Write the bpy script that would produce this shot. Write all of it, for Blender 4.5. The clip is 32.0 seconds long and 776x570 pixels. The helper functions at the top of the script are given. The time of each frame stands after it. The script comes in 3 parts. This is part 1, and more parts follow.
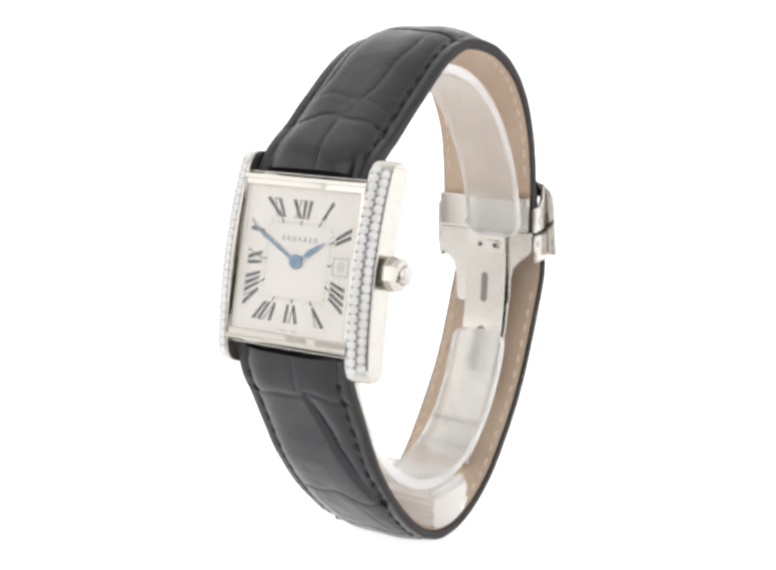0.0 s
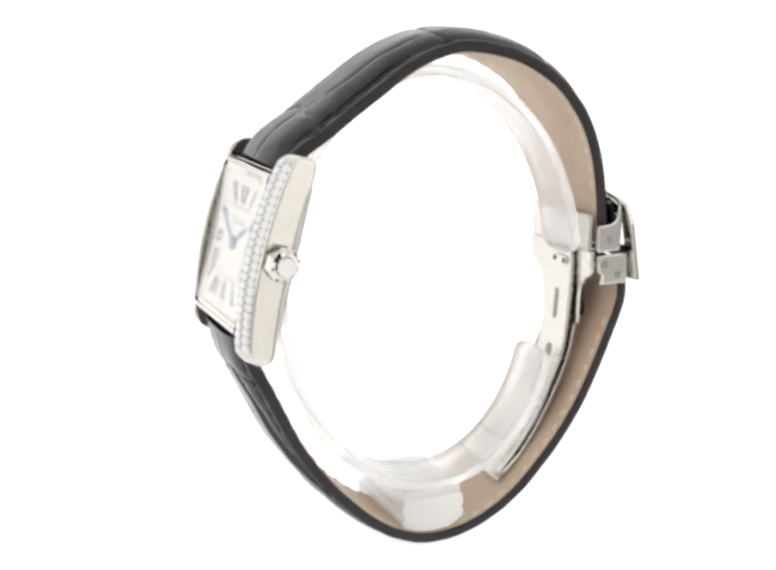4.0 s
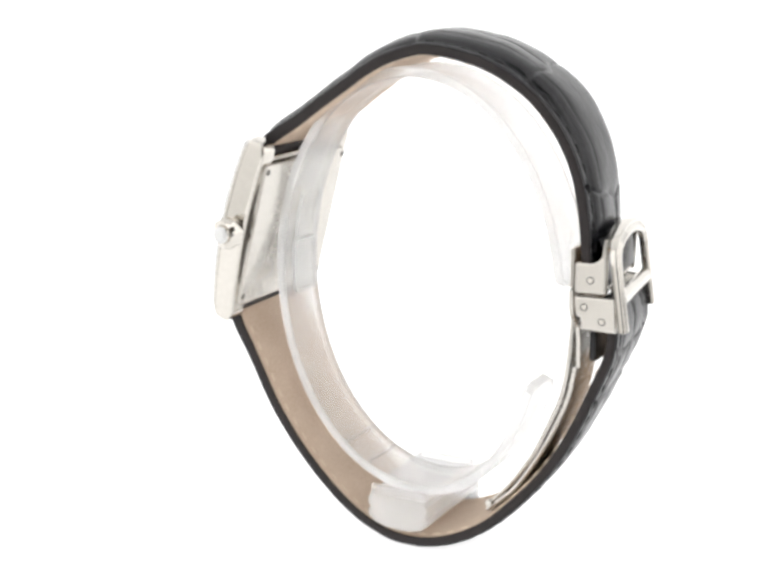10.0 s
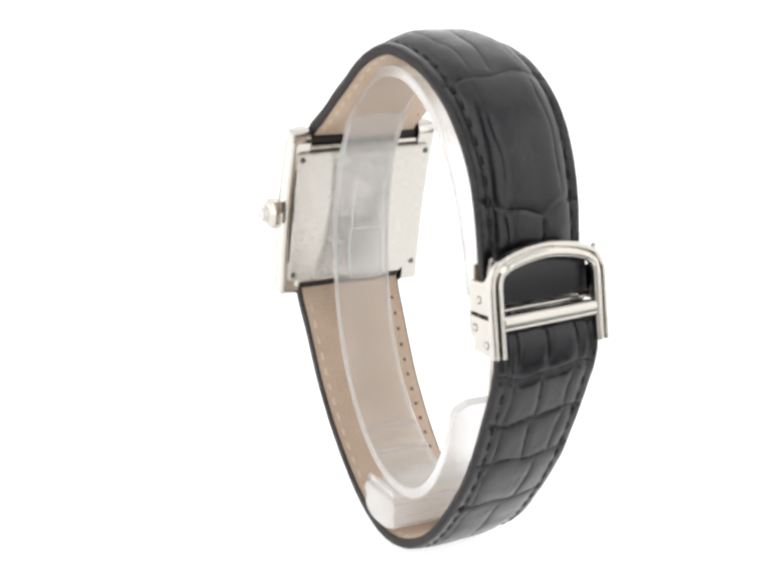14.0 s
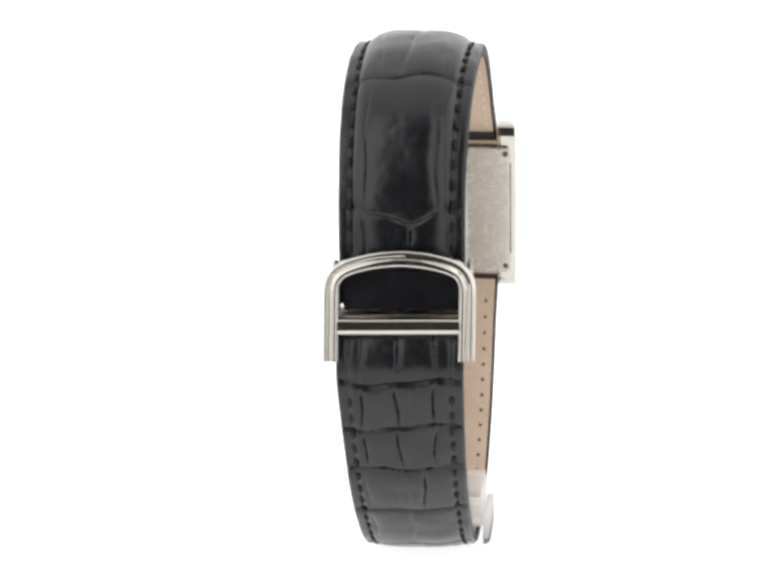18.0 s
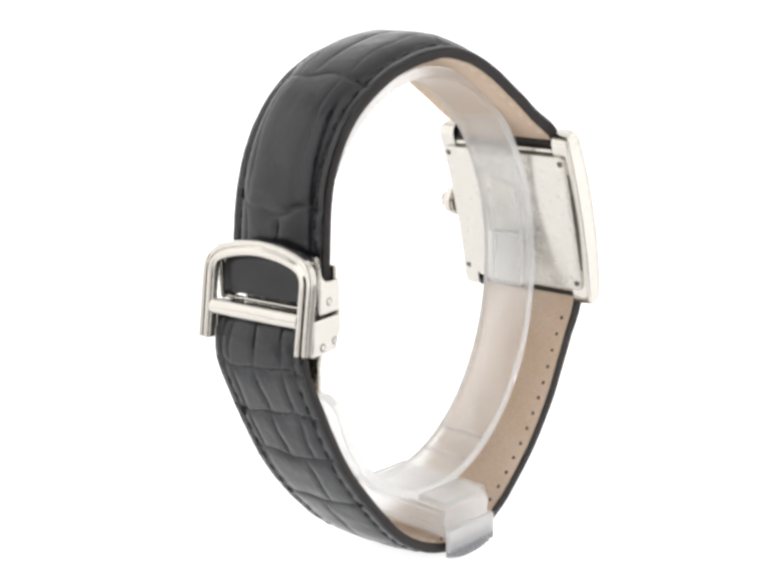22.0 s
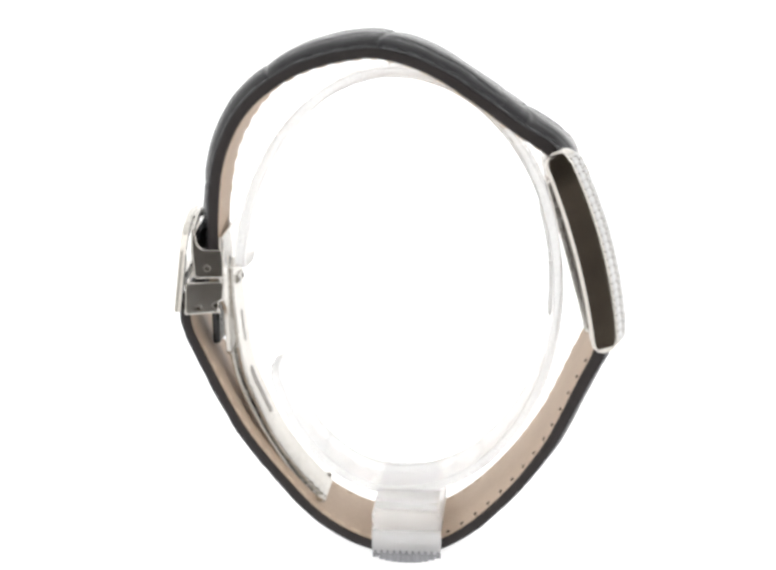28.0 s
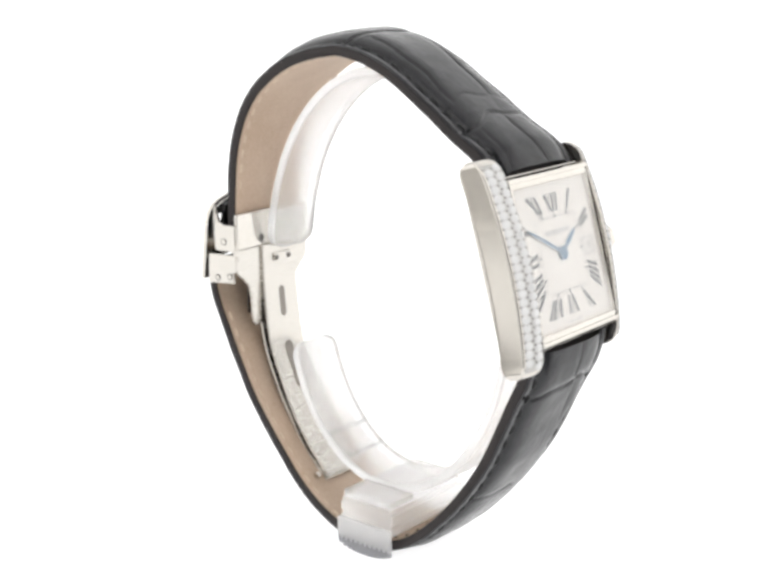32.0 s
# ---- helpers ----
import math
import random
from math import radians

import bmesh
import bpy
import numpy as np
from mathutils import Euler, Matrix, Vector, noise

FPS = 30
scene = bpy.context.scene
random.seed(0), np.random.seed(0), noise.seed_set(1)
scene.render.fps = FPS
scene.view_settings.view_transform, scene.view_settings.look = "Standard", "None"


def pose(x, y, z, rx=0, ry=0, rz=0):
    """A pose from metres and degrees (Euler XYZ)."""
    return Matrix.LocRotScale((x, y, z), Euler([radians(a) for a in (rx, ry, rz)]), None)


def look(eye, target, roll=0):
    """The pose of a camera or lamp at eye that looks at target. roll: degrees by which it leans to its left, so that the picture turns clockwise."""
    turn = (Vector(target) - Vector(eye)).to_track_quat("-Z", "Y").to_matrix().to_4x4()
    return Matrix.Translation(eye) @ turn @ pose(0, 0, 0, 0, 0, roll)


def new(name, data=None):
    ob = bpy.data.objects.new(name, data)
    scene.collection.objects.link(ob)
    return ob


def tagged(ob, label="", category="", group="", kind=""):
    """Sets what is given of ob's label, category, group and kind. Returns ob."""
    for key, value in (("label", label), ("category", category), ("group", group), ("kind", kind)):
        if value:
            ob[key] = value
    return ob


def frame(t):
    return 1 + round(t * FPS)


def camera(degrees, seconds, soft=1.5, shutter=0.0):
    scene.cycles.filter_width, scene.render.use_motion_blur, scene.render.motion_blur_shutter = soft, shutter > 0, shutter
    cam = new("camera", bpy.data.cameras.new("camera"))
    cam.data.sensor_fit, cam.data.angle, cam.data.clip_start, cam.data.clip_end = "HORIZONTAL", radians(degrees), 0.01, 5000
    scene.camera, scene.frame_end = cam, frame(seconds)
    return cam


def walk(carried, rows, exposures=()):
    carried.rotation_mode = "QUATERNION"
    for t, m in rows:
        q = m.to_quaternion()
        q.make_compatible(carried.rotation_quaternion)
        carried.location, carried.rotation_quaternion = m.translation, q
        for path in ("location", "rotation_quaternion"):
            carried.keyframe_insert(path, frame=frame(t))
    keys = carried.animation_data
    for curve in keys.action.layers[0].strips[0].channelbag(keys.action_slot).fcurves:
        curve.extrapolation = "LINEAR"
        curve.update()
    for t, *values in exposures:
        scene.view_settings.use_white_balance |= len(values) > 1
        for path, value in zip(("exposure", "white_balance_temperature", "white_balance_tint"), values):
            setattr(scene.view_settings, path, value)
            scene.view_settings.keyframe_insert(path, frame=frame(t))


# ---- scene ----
# A wrist watch on a clear display stand, turning before a still camera. Watch space: x along the crown, y from
# the dial to the clasp, z up; built in millimetres (MM) about the turning axis.
MM = 0.001
cam = camera(31.9, 32.0, soft=3.4)
CAM = pose(0, -0.2, 0.089, 76.275, 0.677, 0.915)
walk(cam, [(0, CAM), (32, CAM)])

# ---- light ----
world = bpy.data.worlds.new("studio_dark")
scene.world = world
world.use_nodes = True
world.node_tree.nodes["Background"].inputs[0].default_value = (0.02, 0.018, 0.016, 1)
world.node_tree.nodes["Background"].inputs[1].default_value = 1.0
scene.view_settings.exposure = 0.0


def softbox(name, eye, target, sx, sy, power, tint=(1, 0.985, 0.96)):
    lamp = bpy.data.lights.new(name, "AREA")
    lamp.shape, lamp.size, lamp.size_y, lamp.energy, lamp.color = "RECTANGLE", sx, sy, power, tint
    ob = new(name, lamp)
    ob.matrix_world = look(eye, target)
    return ob


softbox("softbox_top", (0, 0.1, 0.79), (0, 0.1, 0), 1.1, 0.9, 0.34)
softbox("softbox_left", (-0.59, 0.0, 0.25), (0, 0.0, 0.25), 0.8, 0.8, 1.04)
softbox("softbox_right", (0.59, 0.0, 0.33), (0, 0.0, 0.33), 0.8, 0.64, 0.85)
softbox("softbox_back", (0, 0.25, 0.7), (0, 0.6, 0.2), 0.9, 0.2, 0.1)
softbox("softbox_front", (-0.314, -0.288, 0.2), (-0.314, 0.1, 0.2), 0.46, 0.84, 0.88)
softbox("softbox_front", (0.2295, -0.288, 0.2), (0.2295, 0.1, 0.2), 0.291, 0.84, 0.55)
softbox("softbox_front", (0.487, -0.288, 0.2), (0.487, 0.1, 0.2), 0.114, 0.84, 0.213)


# ---- materials ----
def mat(name, colour, rough=0.5, metal=0.0, **extra):
    m = bpy.data.materials.new(name)
    m.use_nodes = True
    p = m.node_tree.nodes["Principled BSDF"]
    p.inputs["Base Color"].default_value = (*colour, 1)
    p.inputs["Roughness"].default_value = rough
    p.inputs["Metallic"].default_value = metal
    for k, v in extra.items():
        p.inputs[k.replace("_", " ")].default_value = v
    return m


def grain(m, scale, low, high, rough=None, bump=0.0, stretch=(1, 1, 1), fine=None, wave=0.0):
    """Two scales of variation: colour between low and high, roughness, and fine relief."""
    t = m.node_tree
    p = t.nodes["Principled BSDF"]
    co = t.nodes.new("ShaderNodeTexCoord")
    mp = t.nodes.new("ShaderNodeMapping")
    mp.inputs["Scale"].default_value = stretch
    t.links.new(co.outputs["Object"], mp.inputs["Vector"])
    a = t.nodes.new("ShaderNodeTexNoise")
    a.inputs["Scale"].default_value, a.inputs["Detail"].default_value = scale, 5
    b = t.nodes.new("ShaderNodeTexNoise")
    b.inputs["Scale"].default_value, b.inputs["Detail"].default_value = fine or scale * 7, 3
    for n in (a, b):
        t.links.new(mp.outputs[0], n.inputs["Vector"])
    mix = t.nodes.new("ShaderNodeMath")
    mix.operation = "MULTIPLY_ADD"
    mix.inputs[1].default_value = 0.5
    t.links.new(a.outputs["Fac"], mix.inputs[0])
    half = t.nodes.new("ShaderNodeMath")
    half.operation = "MULTIPLY"
    half.inputs[1].default_value = 0.5
    t.links.new(b.outputs["Fac"], half.inputs[0])
    t.links.new(half.outputs[0], mix.inputs[2])
    ramp = t.nodes.new("ShaderNodeValToRGB")
    ramp.color_ramp.elements[0].position, ramp.color_ramp.elements[1].position = 0.36, 0.64
    ramp.color_ramp.elements[0].color, ramp.color_ramp.elements[1].color = (*low, 1), (*high, 1)
    t.links.new(mix.outputs[0], ramp.inputs[0])
    t.links.new(ramp.outputs[0], p.inputs["Base Color"])
    if rough:
        r = t.nodes.new("ShaderNodeMapRange")
        r.inputs["From Min"].default_value, r.inputs["From Max"].default_value = 0.35, 0.65
        r.inputs["To Min"].default_value, r.inputs["To Max"].default_value = rough
        t.links.new(mix.outputs[0], r.inputs["Value"])
        t.links.new(r.outputs[0], p.inputs["Roughness"])
    if bump:
        u = t.nodes.new("ShaderNodeBump")
        u.inputs["Strength"].default_value, u.inputs["Distance"].default_value = bump, 0.00002
        t.links.new(b.outputs["Fac"], u.inputs["Height"])
        t.links.new(u.outputs[0], p.inputs["Normal"])
        if wave:
            w = t.nodes.new("ShaderNodeBump")
            w.inputs["Strength"].default_value, w.inputs["Distance"].default_value = 1.0, wave
            t.links.new(a.outputs["Fac"], w.inputs["Height"])
            t.links.new(w.outputs[0], u.inputs["Normal"])
    return m


LEATHER = grain(mat("black_alligator_leather", (0.02, 0.021, 0.024), 0.2, Specular_IOR_Level=0.5), 260, (0.0050, 0.0051, 0.0072), (0.0095, 0.0098, 0.0132), (0.19, 0.29), 0.18, fine=7000)
EDGE = grain(mat("painted_leather_edge", (0.02, 0.016, 0.016), 0.6, Specular_IOR_Level=0.3), 500, (0.018, 0.015, 0.015), (0.032, 0.026, 0.026), (0.5, 0.7), 0.2)
LINING = grain(mat("tan_calf_lining", (0.45, 0.34, 0.25), 0.6), 120, (0.49, 0.36, 0.255), (0.62, 0.495, 0.385), (0.5, 0.7), 0.3, fine=3000)
THREAD = mat("black_thread", (0.006, 0.006, 0.007), 0.7)
TANTHREAD = mat("beige_thread", (0.66, 0.55, 0.43), 0.7)
HOLE = mat("dark_needle_hole", (0.07, 0.05, 0.04), 0.8)
STEEL = grain(mat("polished_white_gold", (0.86, 0.84, 0.81), 0.1, 1.0), 900, (0.595, 0.568, 0.525), (0.635, 0.608, 0.565), (0.03, 0.06), 0.0)
BRUSHED = grain(mat("brushed_white_gold", (0.8, 0.78, 0.74), 0.22, 1.0), 500, (0.605, 0.58, 0.54), (0.62, 0.595, 0.555), (0.26, 0.28), 0.0, stretch=(1, 1, 8))
SATIN = grain(mat("satin_white_gold", (0.8, 0.78, 0.74), 0.17, 1.0), 500, (0.59, 0.565, 0.525), (0.62, 0.595, 0.555), (0.15, 0.18), 0.0, stretch=(1, 1, 8))
DIAL = grain(mat("opaline_silver_dial", (0.72, 0.69, 0.65), 0.45), 300, (0.82, 0.77, 0.715), (0.865, 0.825, 0.775), (0.4, 0.5), 0.05)
PRINT = mat("dark_grey_print", (0.055, 0.055, 0.06), 0.5)
PRINTLIGHT = mat("light_grey_print", (0.46, 0.45, 0.44), 0.5)
BLUED = mat("blued_steel", (0.13, 0.22, 0.32), 0.28, 0.7)


def sheet(name, veil, gloss_most=0.4, blend=0.12, wavy=0.0, tint=(0.992, 0.994, 0.995)):
    """A thin clear plastic wall: see-through, with a mirror gloss and a slight milky veil."""
    m = bpy.data.materials.new(name)
    m.use_nodes = True
    t = m.node_tree
    t.nodes.remove(t.nodes["Principled BSDF"])
    clear, gloss, milk = [t.nodes.new("ShaderNodeBsdf" + k) for k in ("Transparent", "Glossy", "Diffuse")]
    clear.inputs["Color"].default_value = (*tint, 1)
    gloss.inputs["Roughness"].default_value = 0.04
    milk.inputs["Color"].default_value = (0.95, 0.95, 0.95, 1)
    spots = t.nodes.new("ShaderNodeTexNoise")
    spots.inputs["Scale"].default_value, spots.inputs["Detail"].default_value = 220, 4
    amount = t.nodes.new("ShaderNodeMapRange")
    amount.inputs["To Min"].default_value, amount.inputs["To Max"].default_value = veil * 0.8, veil * 1.2
    t.links.new(spots.outputs["Fac"], amount.inputs["Value"])
    a, b = t.nodes.new("ShaderNodeMixShader"), t.nodes.new("ShaderNodeMixShader")
    rim = t.nodes.new("ShaderNodeLayerWeight")
    rim.inputs["Blend"].default_value = blend
    most = t.nodes.new("ShaderNodeMath")
    most.operation, most.inputs[1].default_value = "MULTIPLY", gloss_most
    t.links.new(rim.outputs["Facing"], most.inputs[0])
    if wavy:
        swirl = t.nodes.new("ShaderNodeTexNoise")
        swirl.inputs["Scale"].default_value, swirl.inputs["Detail"].default_value = 330, 2
        dent = t.nodes.new("ShaderNodeBump")
        dent.inputs["Strength"].default_value, dent.inputs["Distance"].default_value = wavy, 0.001
        t.links.new(swirl.outputs["Fac"], dent.inputs["Height"])
        t.links.new(dent.outputs[0], gloss.inputs["Normal"])
        t.links.new(dent.outputs[0], rim.inputs["Normal"])
    t.links.new(amount.outputs[0], a.inputs[0])
    t.links.new(clear.outputs[0], a.inputs[1])
    glow = t.nodes.new("ShaderNodeBsdfTranslucent")
    glow.inputs["Color"].default_value = (0.97, 0.97, 0.97, 1)
    both = t.nodes.new("ShaderNodeMixShader")
    t.links.new(milk.outputs[0], both.inputs[1])
    t.links.new(glow.outputs[0], both.inputs[2])
    t.links.new(both.outputs[0], a.inputs[2])
    t.links.new(most.outputs[0], b.inputs[0])
    t.links.new(a.outputs[0], b.inputs[1])
    t.links.new(gloss.outputs[0], b.inputs[2])
    t.links.new(b.outputs[0], t.nodes["Material Output"].inputs["Surface"])
    return m


def solid_clear(name, veil, ior=1.49, rough=0.02, wavy=0.0, straight=0.0):
    """Solid clear plastic that bends light, with a slight milky haze inside; a share of the light goes straight through."""
    m = mat(name, (0.985, 0.988, 0.99), rough, IOR=ior, Transmission_Weight=1.0)
    t = m.node_tree
    p = t.nodes["Principled BSDF"]
    milk = t.nodes.new("ShaderNodeBsdfDiffuse")
    milk.inputs["Color"].default_value = (0.95, 0.95, 0.95, 1)
    glow = t.nodes.new("ShaderNodeBsdfTranslucent")
    glow.inputs["Color"].default_value = (0.97, 0.97, 0.97, 1)
    both, mix = t.nodes.new("ShaderNodeMixShader"), t.nodes.new("ShaderNodeMixShader")
    t.links.new(milk.outputs[0], both.inputs[1])
    t.links.new(glow.outputs[0], both.inputs[2])
    haze = t.nodes.new("ShaderNodeTexNoise")
    haze.inputs["Scale"].default_value, haze.inputs["Detail"].default_value = 240, 4
    amount = t.nodes.new("ShaderNodeMapRange")
    amount.inputs["To Min"].default_value, amount.inputs["To Max"].default_value = veil * 0.6, veil * 1.4
    t.links.new(haze.outputs["Fac"], amount.inputs["Value"])
    t.links.new(amount.outputs[0], mix.inputs[0])
    through_it, body = t.nodes.new("ShaderNodeBsdfTransparent"), t.nodes.new("ShaderNodeMixShader")
    body.inputs[0].default_value = straight
    t.links.new(p.outputs[0], body.inputs[1])
    t.links.new(through_it.outputs[0], body.inputs[2])
    t.links.new(body.outputs[0], mix.inputs[1])
    t.links.new(both.outputs[0], mix.inputs[2])
    t.links.new(mix.outputs[0], t.nodes["Material Output"].inputs["Surface"])
    if wavy:
        swirl = t.nodes.new("ShaderNodeTexNoise")
        swirl.inputs["Scale"].default_value, swirl.inputs["Detail"].default_value = 260, 2
        dent = t.nodes.new("ShaderNodeBump")
        dent.inputs["Strength"].default_value, dent.inputs["Distance"].default_value = wavy, 0.0008
        t.links.new(swirl.outputs["Fac"], dent.inputs["Height"])
        t.links.new(dent.outputs[0], p.inputs["Normal"])
    return m


ACRYLIC = solid_clear("clear_acrylic", 0.15, wavy=0.06, straight=0.4)
# Extra milk in the edge stands for the light a clear rim catches.
CUT = solid_clear("acrylic_edge_with_highlight", 0.40, rough=0.08)
GLASS = sheet("sapphire_glass", 0.04, 0.9)
MILKY = sheet("milky_acrylic", 0.16, 0.5)
# Whitened to paint the bright lines along the clip's clear edges.
EDGELIGHT = sheet("acrylic_with_painted_edge_light", 0.5)
CAST = solid_clear("cast_clear_acrylic", 0.32, wavy=0.6, straight=0.45)
HAZY = solid_clear("hazy_cast_acrylic", 0.5, wavy=0.6, straight=0.2)
SMOKE = sheet("grey_clear_plastic", 0.2, 0.45, tint=(0.62, 0.62, 0.64))
STONE = mat("clear_diamond", (0.99, 0.99, 0.99), 0.03, IOR=1.8, Transmission_Weight=0.25)
PAPER = grain(mat("white_seamless_paper", (0.86, 0.86, 0.86), 0.55), 6, (0.85, 0.85, 0.85), (0.88, 0.88, 0.88), (0.45, 0.6), 0.0)
# Added glow keeps the sweep white while the lamps stay low.
GLOWSWEEP = grain(mat("white_sweep_with_added_glow", (0.86, 0.86, 0.86), 0.4, Emission_Color=(1, 1, 1, 1), Emission_Strength=0.92), 6, (0.34, 0.34, 0.34), (0.37, 0.37, 0.37), (0.35, 0.45), 0.0)
BED = mat("grey_stone_setting", (0.56, 0.55, 0.535), 0.4, 0.7)
BEAD = mat("grey_setting_metal", (0.14, 0.135, 0.13), 0.35, 0.6)
# Screw steel; its dark also stands for the shadow round the case back.
SCREW_AND_SHADE = mat("dark_oxidised_steel_and_shade", (0.12, 0.11, 0.10), 0.4, 0.8)
FELT = grain(mat("pale_grey_felt", (0.78, 0.76, 0.73), 0.9), 40, (0.84, 0.82, 0.79), (0.88, 0.86, 0.83), (0.8, 0.95), 0.1)
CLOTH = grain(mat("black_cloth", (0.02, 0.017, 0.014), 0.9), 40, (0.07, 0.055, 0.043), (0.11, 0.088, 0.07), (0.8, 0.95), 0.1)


# ---- mesh tools ----
def part(name, bm, material, parent=None, label="", smooth=True, angle=20, even=False):
    """Links a bmesh, in millimetres, as one mesh object."""
    me = bpy.data.meshes.new(name)
    bm.normal_update()
    bm.to_mesh(me)
    bm.free()
    me.transform(Matrix.Scale(MM, 4))
    me.materials.append(material)
    if smooth:
        for f in me.polygons:
            f.use_smooth = True
        me.set_sharp_from_angle(angle=radians(angle))
    ob = new(name, me)
    ob.parent = parent
    if even:
        ob.modifiers.new("even_normals", "WEIGHTED_NORMAL").keep_sharp = True
    if label:
        tagged(ob, label)
    return ob


def twin(ob, parent, m):
    """Another piece on the same mesh, at the pose m (metres)."""
    o = new(ob.name.split(".")[0], ob.data)
    o.parent = parent
    o.matrix_basis = m
    return o


def spline(points, n):
    """n points evenly spaced along a smooth curve through the control points, with tangents."""
    p = [Vector(q) for q in points]
    p = [p[0] * 2 - p[1]] + p + [p[-1] * 2 - p[-2]]
    fine = []
    for i in range(1, len(p) - 2):
        for k in range(24):
            t = k / 24
            a, b, c, d = p[i - 1:i + 3]
            fine.append(0.5 * ((2 * b) + (c - a) * t + (2 * a - 5 * b + 4 * c - d) * t * t + (3 * b - a - 3 * c + d) * t ** 3))
    fine.append(p[-2])
    run = [0.0]
    for a, b in zip(fine, fine[1:]):
        run.append(run[-1] + (b - a).length)
    out, j = [], 0
    for k in range(n):
        s = run[-1] * k / (n - 1)
        while j < len(run) - 2 and run[j + 1] < s:
            j += 1
        f = (s - run[j]) / max(run[j + 1] - run[j], 1e-9)
        out.append(fine[j].lerp(fine[j + 1], min(f, 1)))
    tan = []
    for k in range(n):
        tan.append((out[min(k + 1, n - 1)] - out[max(k - 1, 0)]).normalized())
    return out, tan, run[-1]


def loft(rings, closed=True, caps=True):
    """A bmesh through rows of points; each row closed or open."""
    bm = bmesh.new()
    rows = [[bm.verts.new(p) for p in r] for r in rings]
    n = len(rows[0])
    for a, b in zip(rows, rows[1:]):
        for i in range(n if closed else n - 1):
            j = (i + 1) % n
            bm.faces.new((a[i], a[j], b[j], b[i]))
    if caps and closed:
        bm.faces.new(rows[0][::-1])
        bm.faces.new(rows[-1])
    bmesh.ops.recalc_face_normals(bm, faces=bm.faces)
    return bm


def block(x0, x1, y0, y1, z0, z1, bevel=0.15, seg=2):
    bm = bmesh.new()
    bmesh.ops.create_cube(bm, size=1)
    for v in bm.verts:
        v.co = Vector(((x0 + x1) / 2 + v.co.x * (x1 - x0), (y0 + y1) / 2 + v.co.y * (y1 - y0), (z0 + z1) / 2 + v.co.z * (z1 - z0)))
    if bevel:
        bmesh.ops.bevel(bm, geom=bm.edges[:], offset=bevel, segments=seg, affect="EDGES", profile=0.5)
    return bm


def prism(outline, h0, h1, bevel=0.0, seg=2):
    """An outline (x, y) raised from z = h0 to h1; bevelled along its top and bottom rims."""
    bm = bmesh.new()
    vs = [bm.verts.new((x, y, h0)) for x, y in outline]
    f = bm.faces.new(vs)
    r = bmesh.ops.extrude_face_region(bm, geom=[f])
    for v in r["geom"]:
        if isinstance(v, bmesh.types.BMVert):
            v.co.z = h1
    bmesh.ops.recalc_face_normals(bm, faces=bm.faces)
    if bevel:
        rim = [e for e in bm.edges if abs(e.verts[0].co.z - e.verts[1].co.z) < 1e-6]
        bmesh.ops.bevel(bm, geom=rim, offset=bevel, segments=seg, affect="EDGES", profile=0.5)
    return bm


def turned(bm, m):
    bm.transform(m)
    return bm


def rounded(x0, x1, y0, y1, r, n=5):
    out = []
    for cx, cy, a in ((x1 - r, y1 - r, 0), (x0 + r, y1 - r, 90), (x0 + r, y0 + r, 180), (x1 - r, y0 + r, 270)):
        for k in range(n + 1):
            b = radians(a + 90 * k / n)
            out.append((cx + r * math.cos(b), cy + r * math.sin(b)))
    return out


def lerp(table, s):
    return float(np.interp(s, [a for a, _ in table], [b for _, b in table]))


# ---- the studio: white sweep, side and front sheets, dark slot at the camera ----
def sweep():
    bm = bmesh.new()
    prof = [(-125, 0), (-85, 0), (-40, 0), (60, 0), (350, 0)]
    for k in range(1, 13):
        a = radians(90 * k / 12)
        prof.append((350 + 250 * math.sin(a), 250 - 250 * math.cos(a)))
    prof.append((600, 800))
    across = (-900, -60, 0, 60, 300, 900)
    rows = [[bm.verts.new((x, y, z)) for y, z in prof] for x in across]
    for x, a, b in zip(across, rows, rows[1:]):
        for i in range(2 if x >= 60 else 1 if x < -60 else 0, len(prof) - 1):
            bm.faces.new((a[i], b[i], b[i + 1], a[i + 1]))
    bmesh.ops.remove_doubles(bm, verts=bm.verts, dist=0.01)
    return bm


ground = tagged(part("ground", sweep(), GLOWSWEEP), "white sweep under the watch, with an added glow", "backdrop", kind="structure")
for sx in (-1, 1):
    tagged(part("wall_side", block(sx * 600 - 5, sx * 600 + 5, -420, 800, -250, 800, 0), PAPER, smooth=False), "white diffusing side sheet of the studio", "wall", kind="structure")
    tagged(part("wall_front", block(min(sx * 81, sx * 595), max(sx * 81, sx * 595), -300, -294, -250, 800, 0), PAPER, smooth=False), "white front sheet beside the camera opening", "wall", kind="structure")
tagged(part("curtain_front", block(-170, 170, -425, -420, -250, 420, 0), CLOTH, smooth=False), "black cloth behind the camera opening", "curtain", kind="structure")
# Unseen strips and cards, added to darken what the polished metal mirrors.
tagged(part("flag_front", block(376, 430, -290, -287, -240, 620, 0), CLOTH, smooth=False), "unseen dark cloth strip added between the front lamps to darken reflections", "curtain", kind="structure")
for x0, x1 in ((-420, -195), (-560, -460)):
    tagged(part("flag_low", block(x0, x1, -290, -287, -240, 50, 0), FELT, smooth=False), "unseen low felt strip added before the front lamp to grey reflections", "curtain", kind="structure")
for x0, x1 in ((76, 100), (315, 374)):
    tagged(part("flag_low", block(x0, x1, -290, -287, -240, 55, 0), CLOTH, smooth=False), "unseen low black card added to darken the metal's reflections", "curtain", kind="structure")
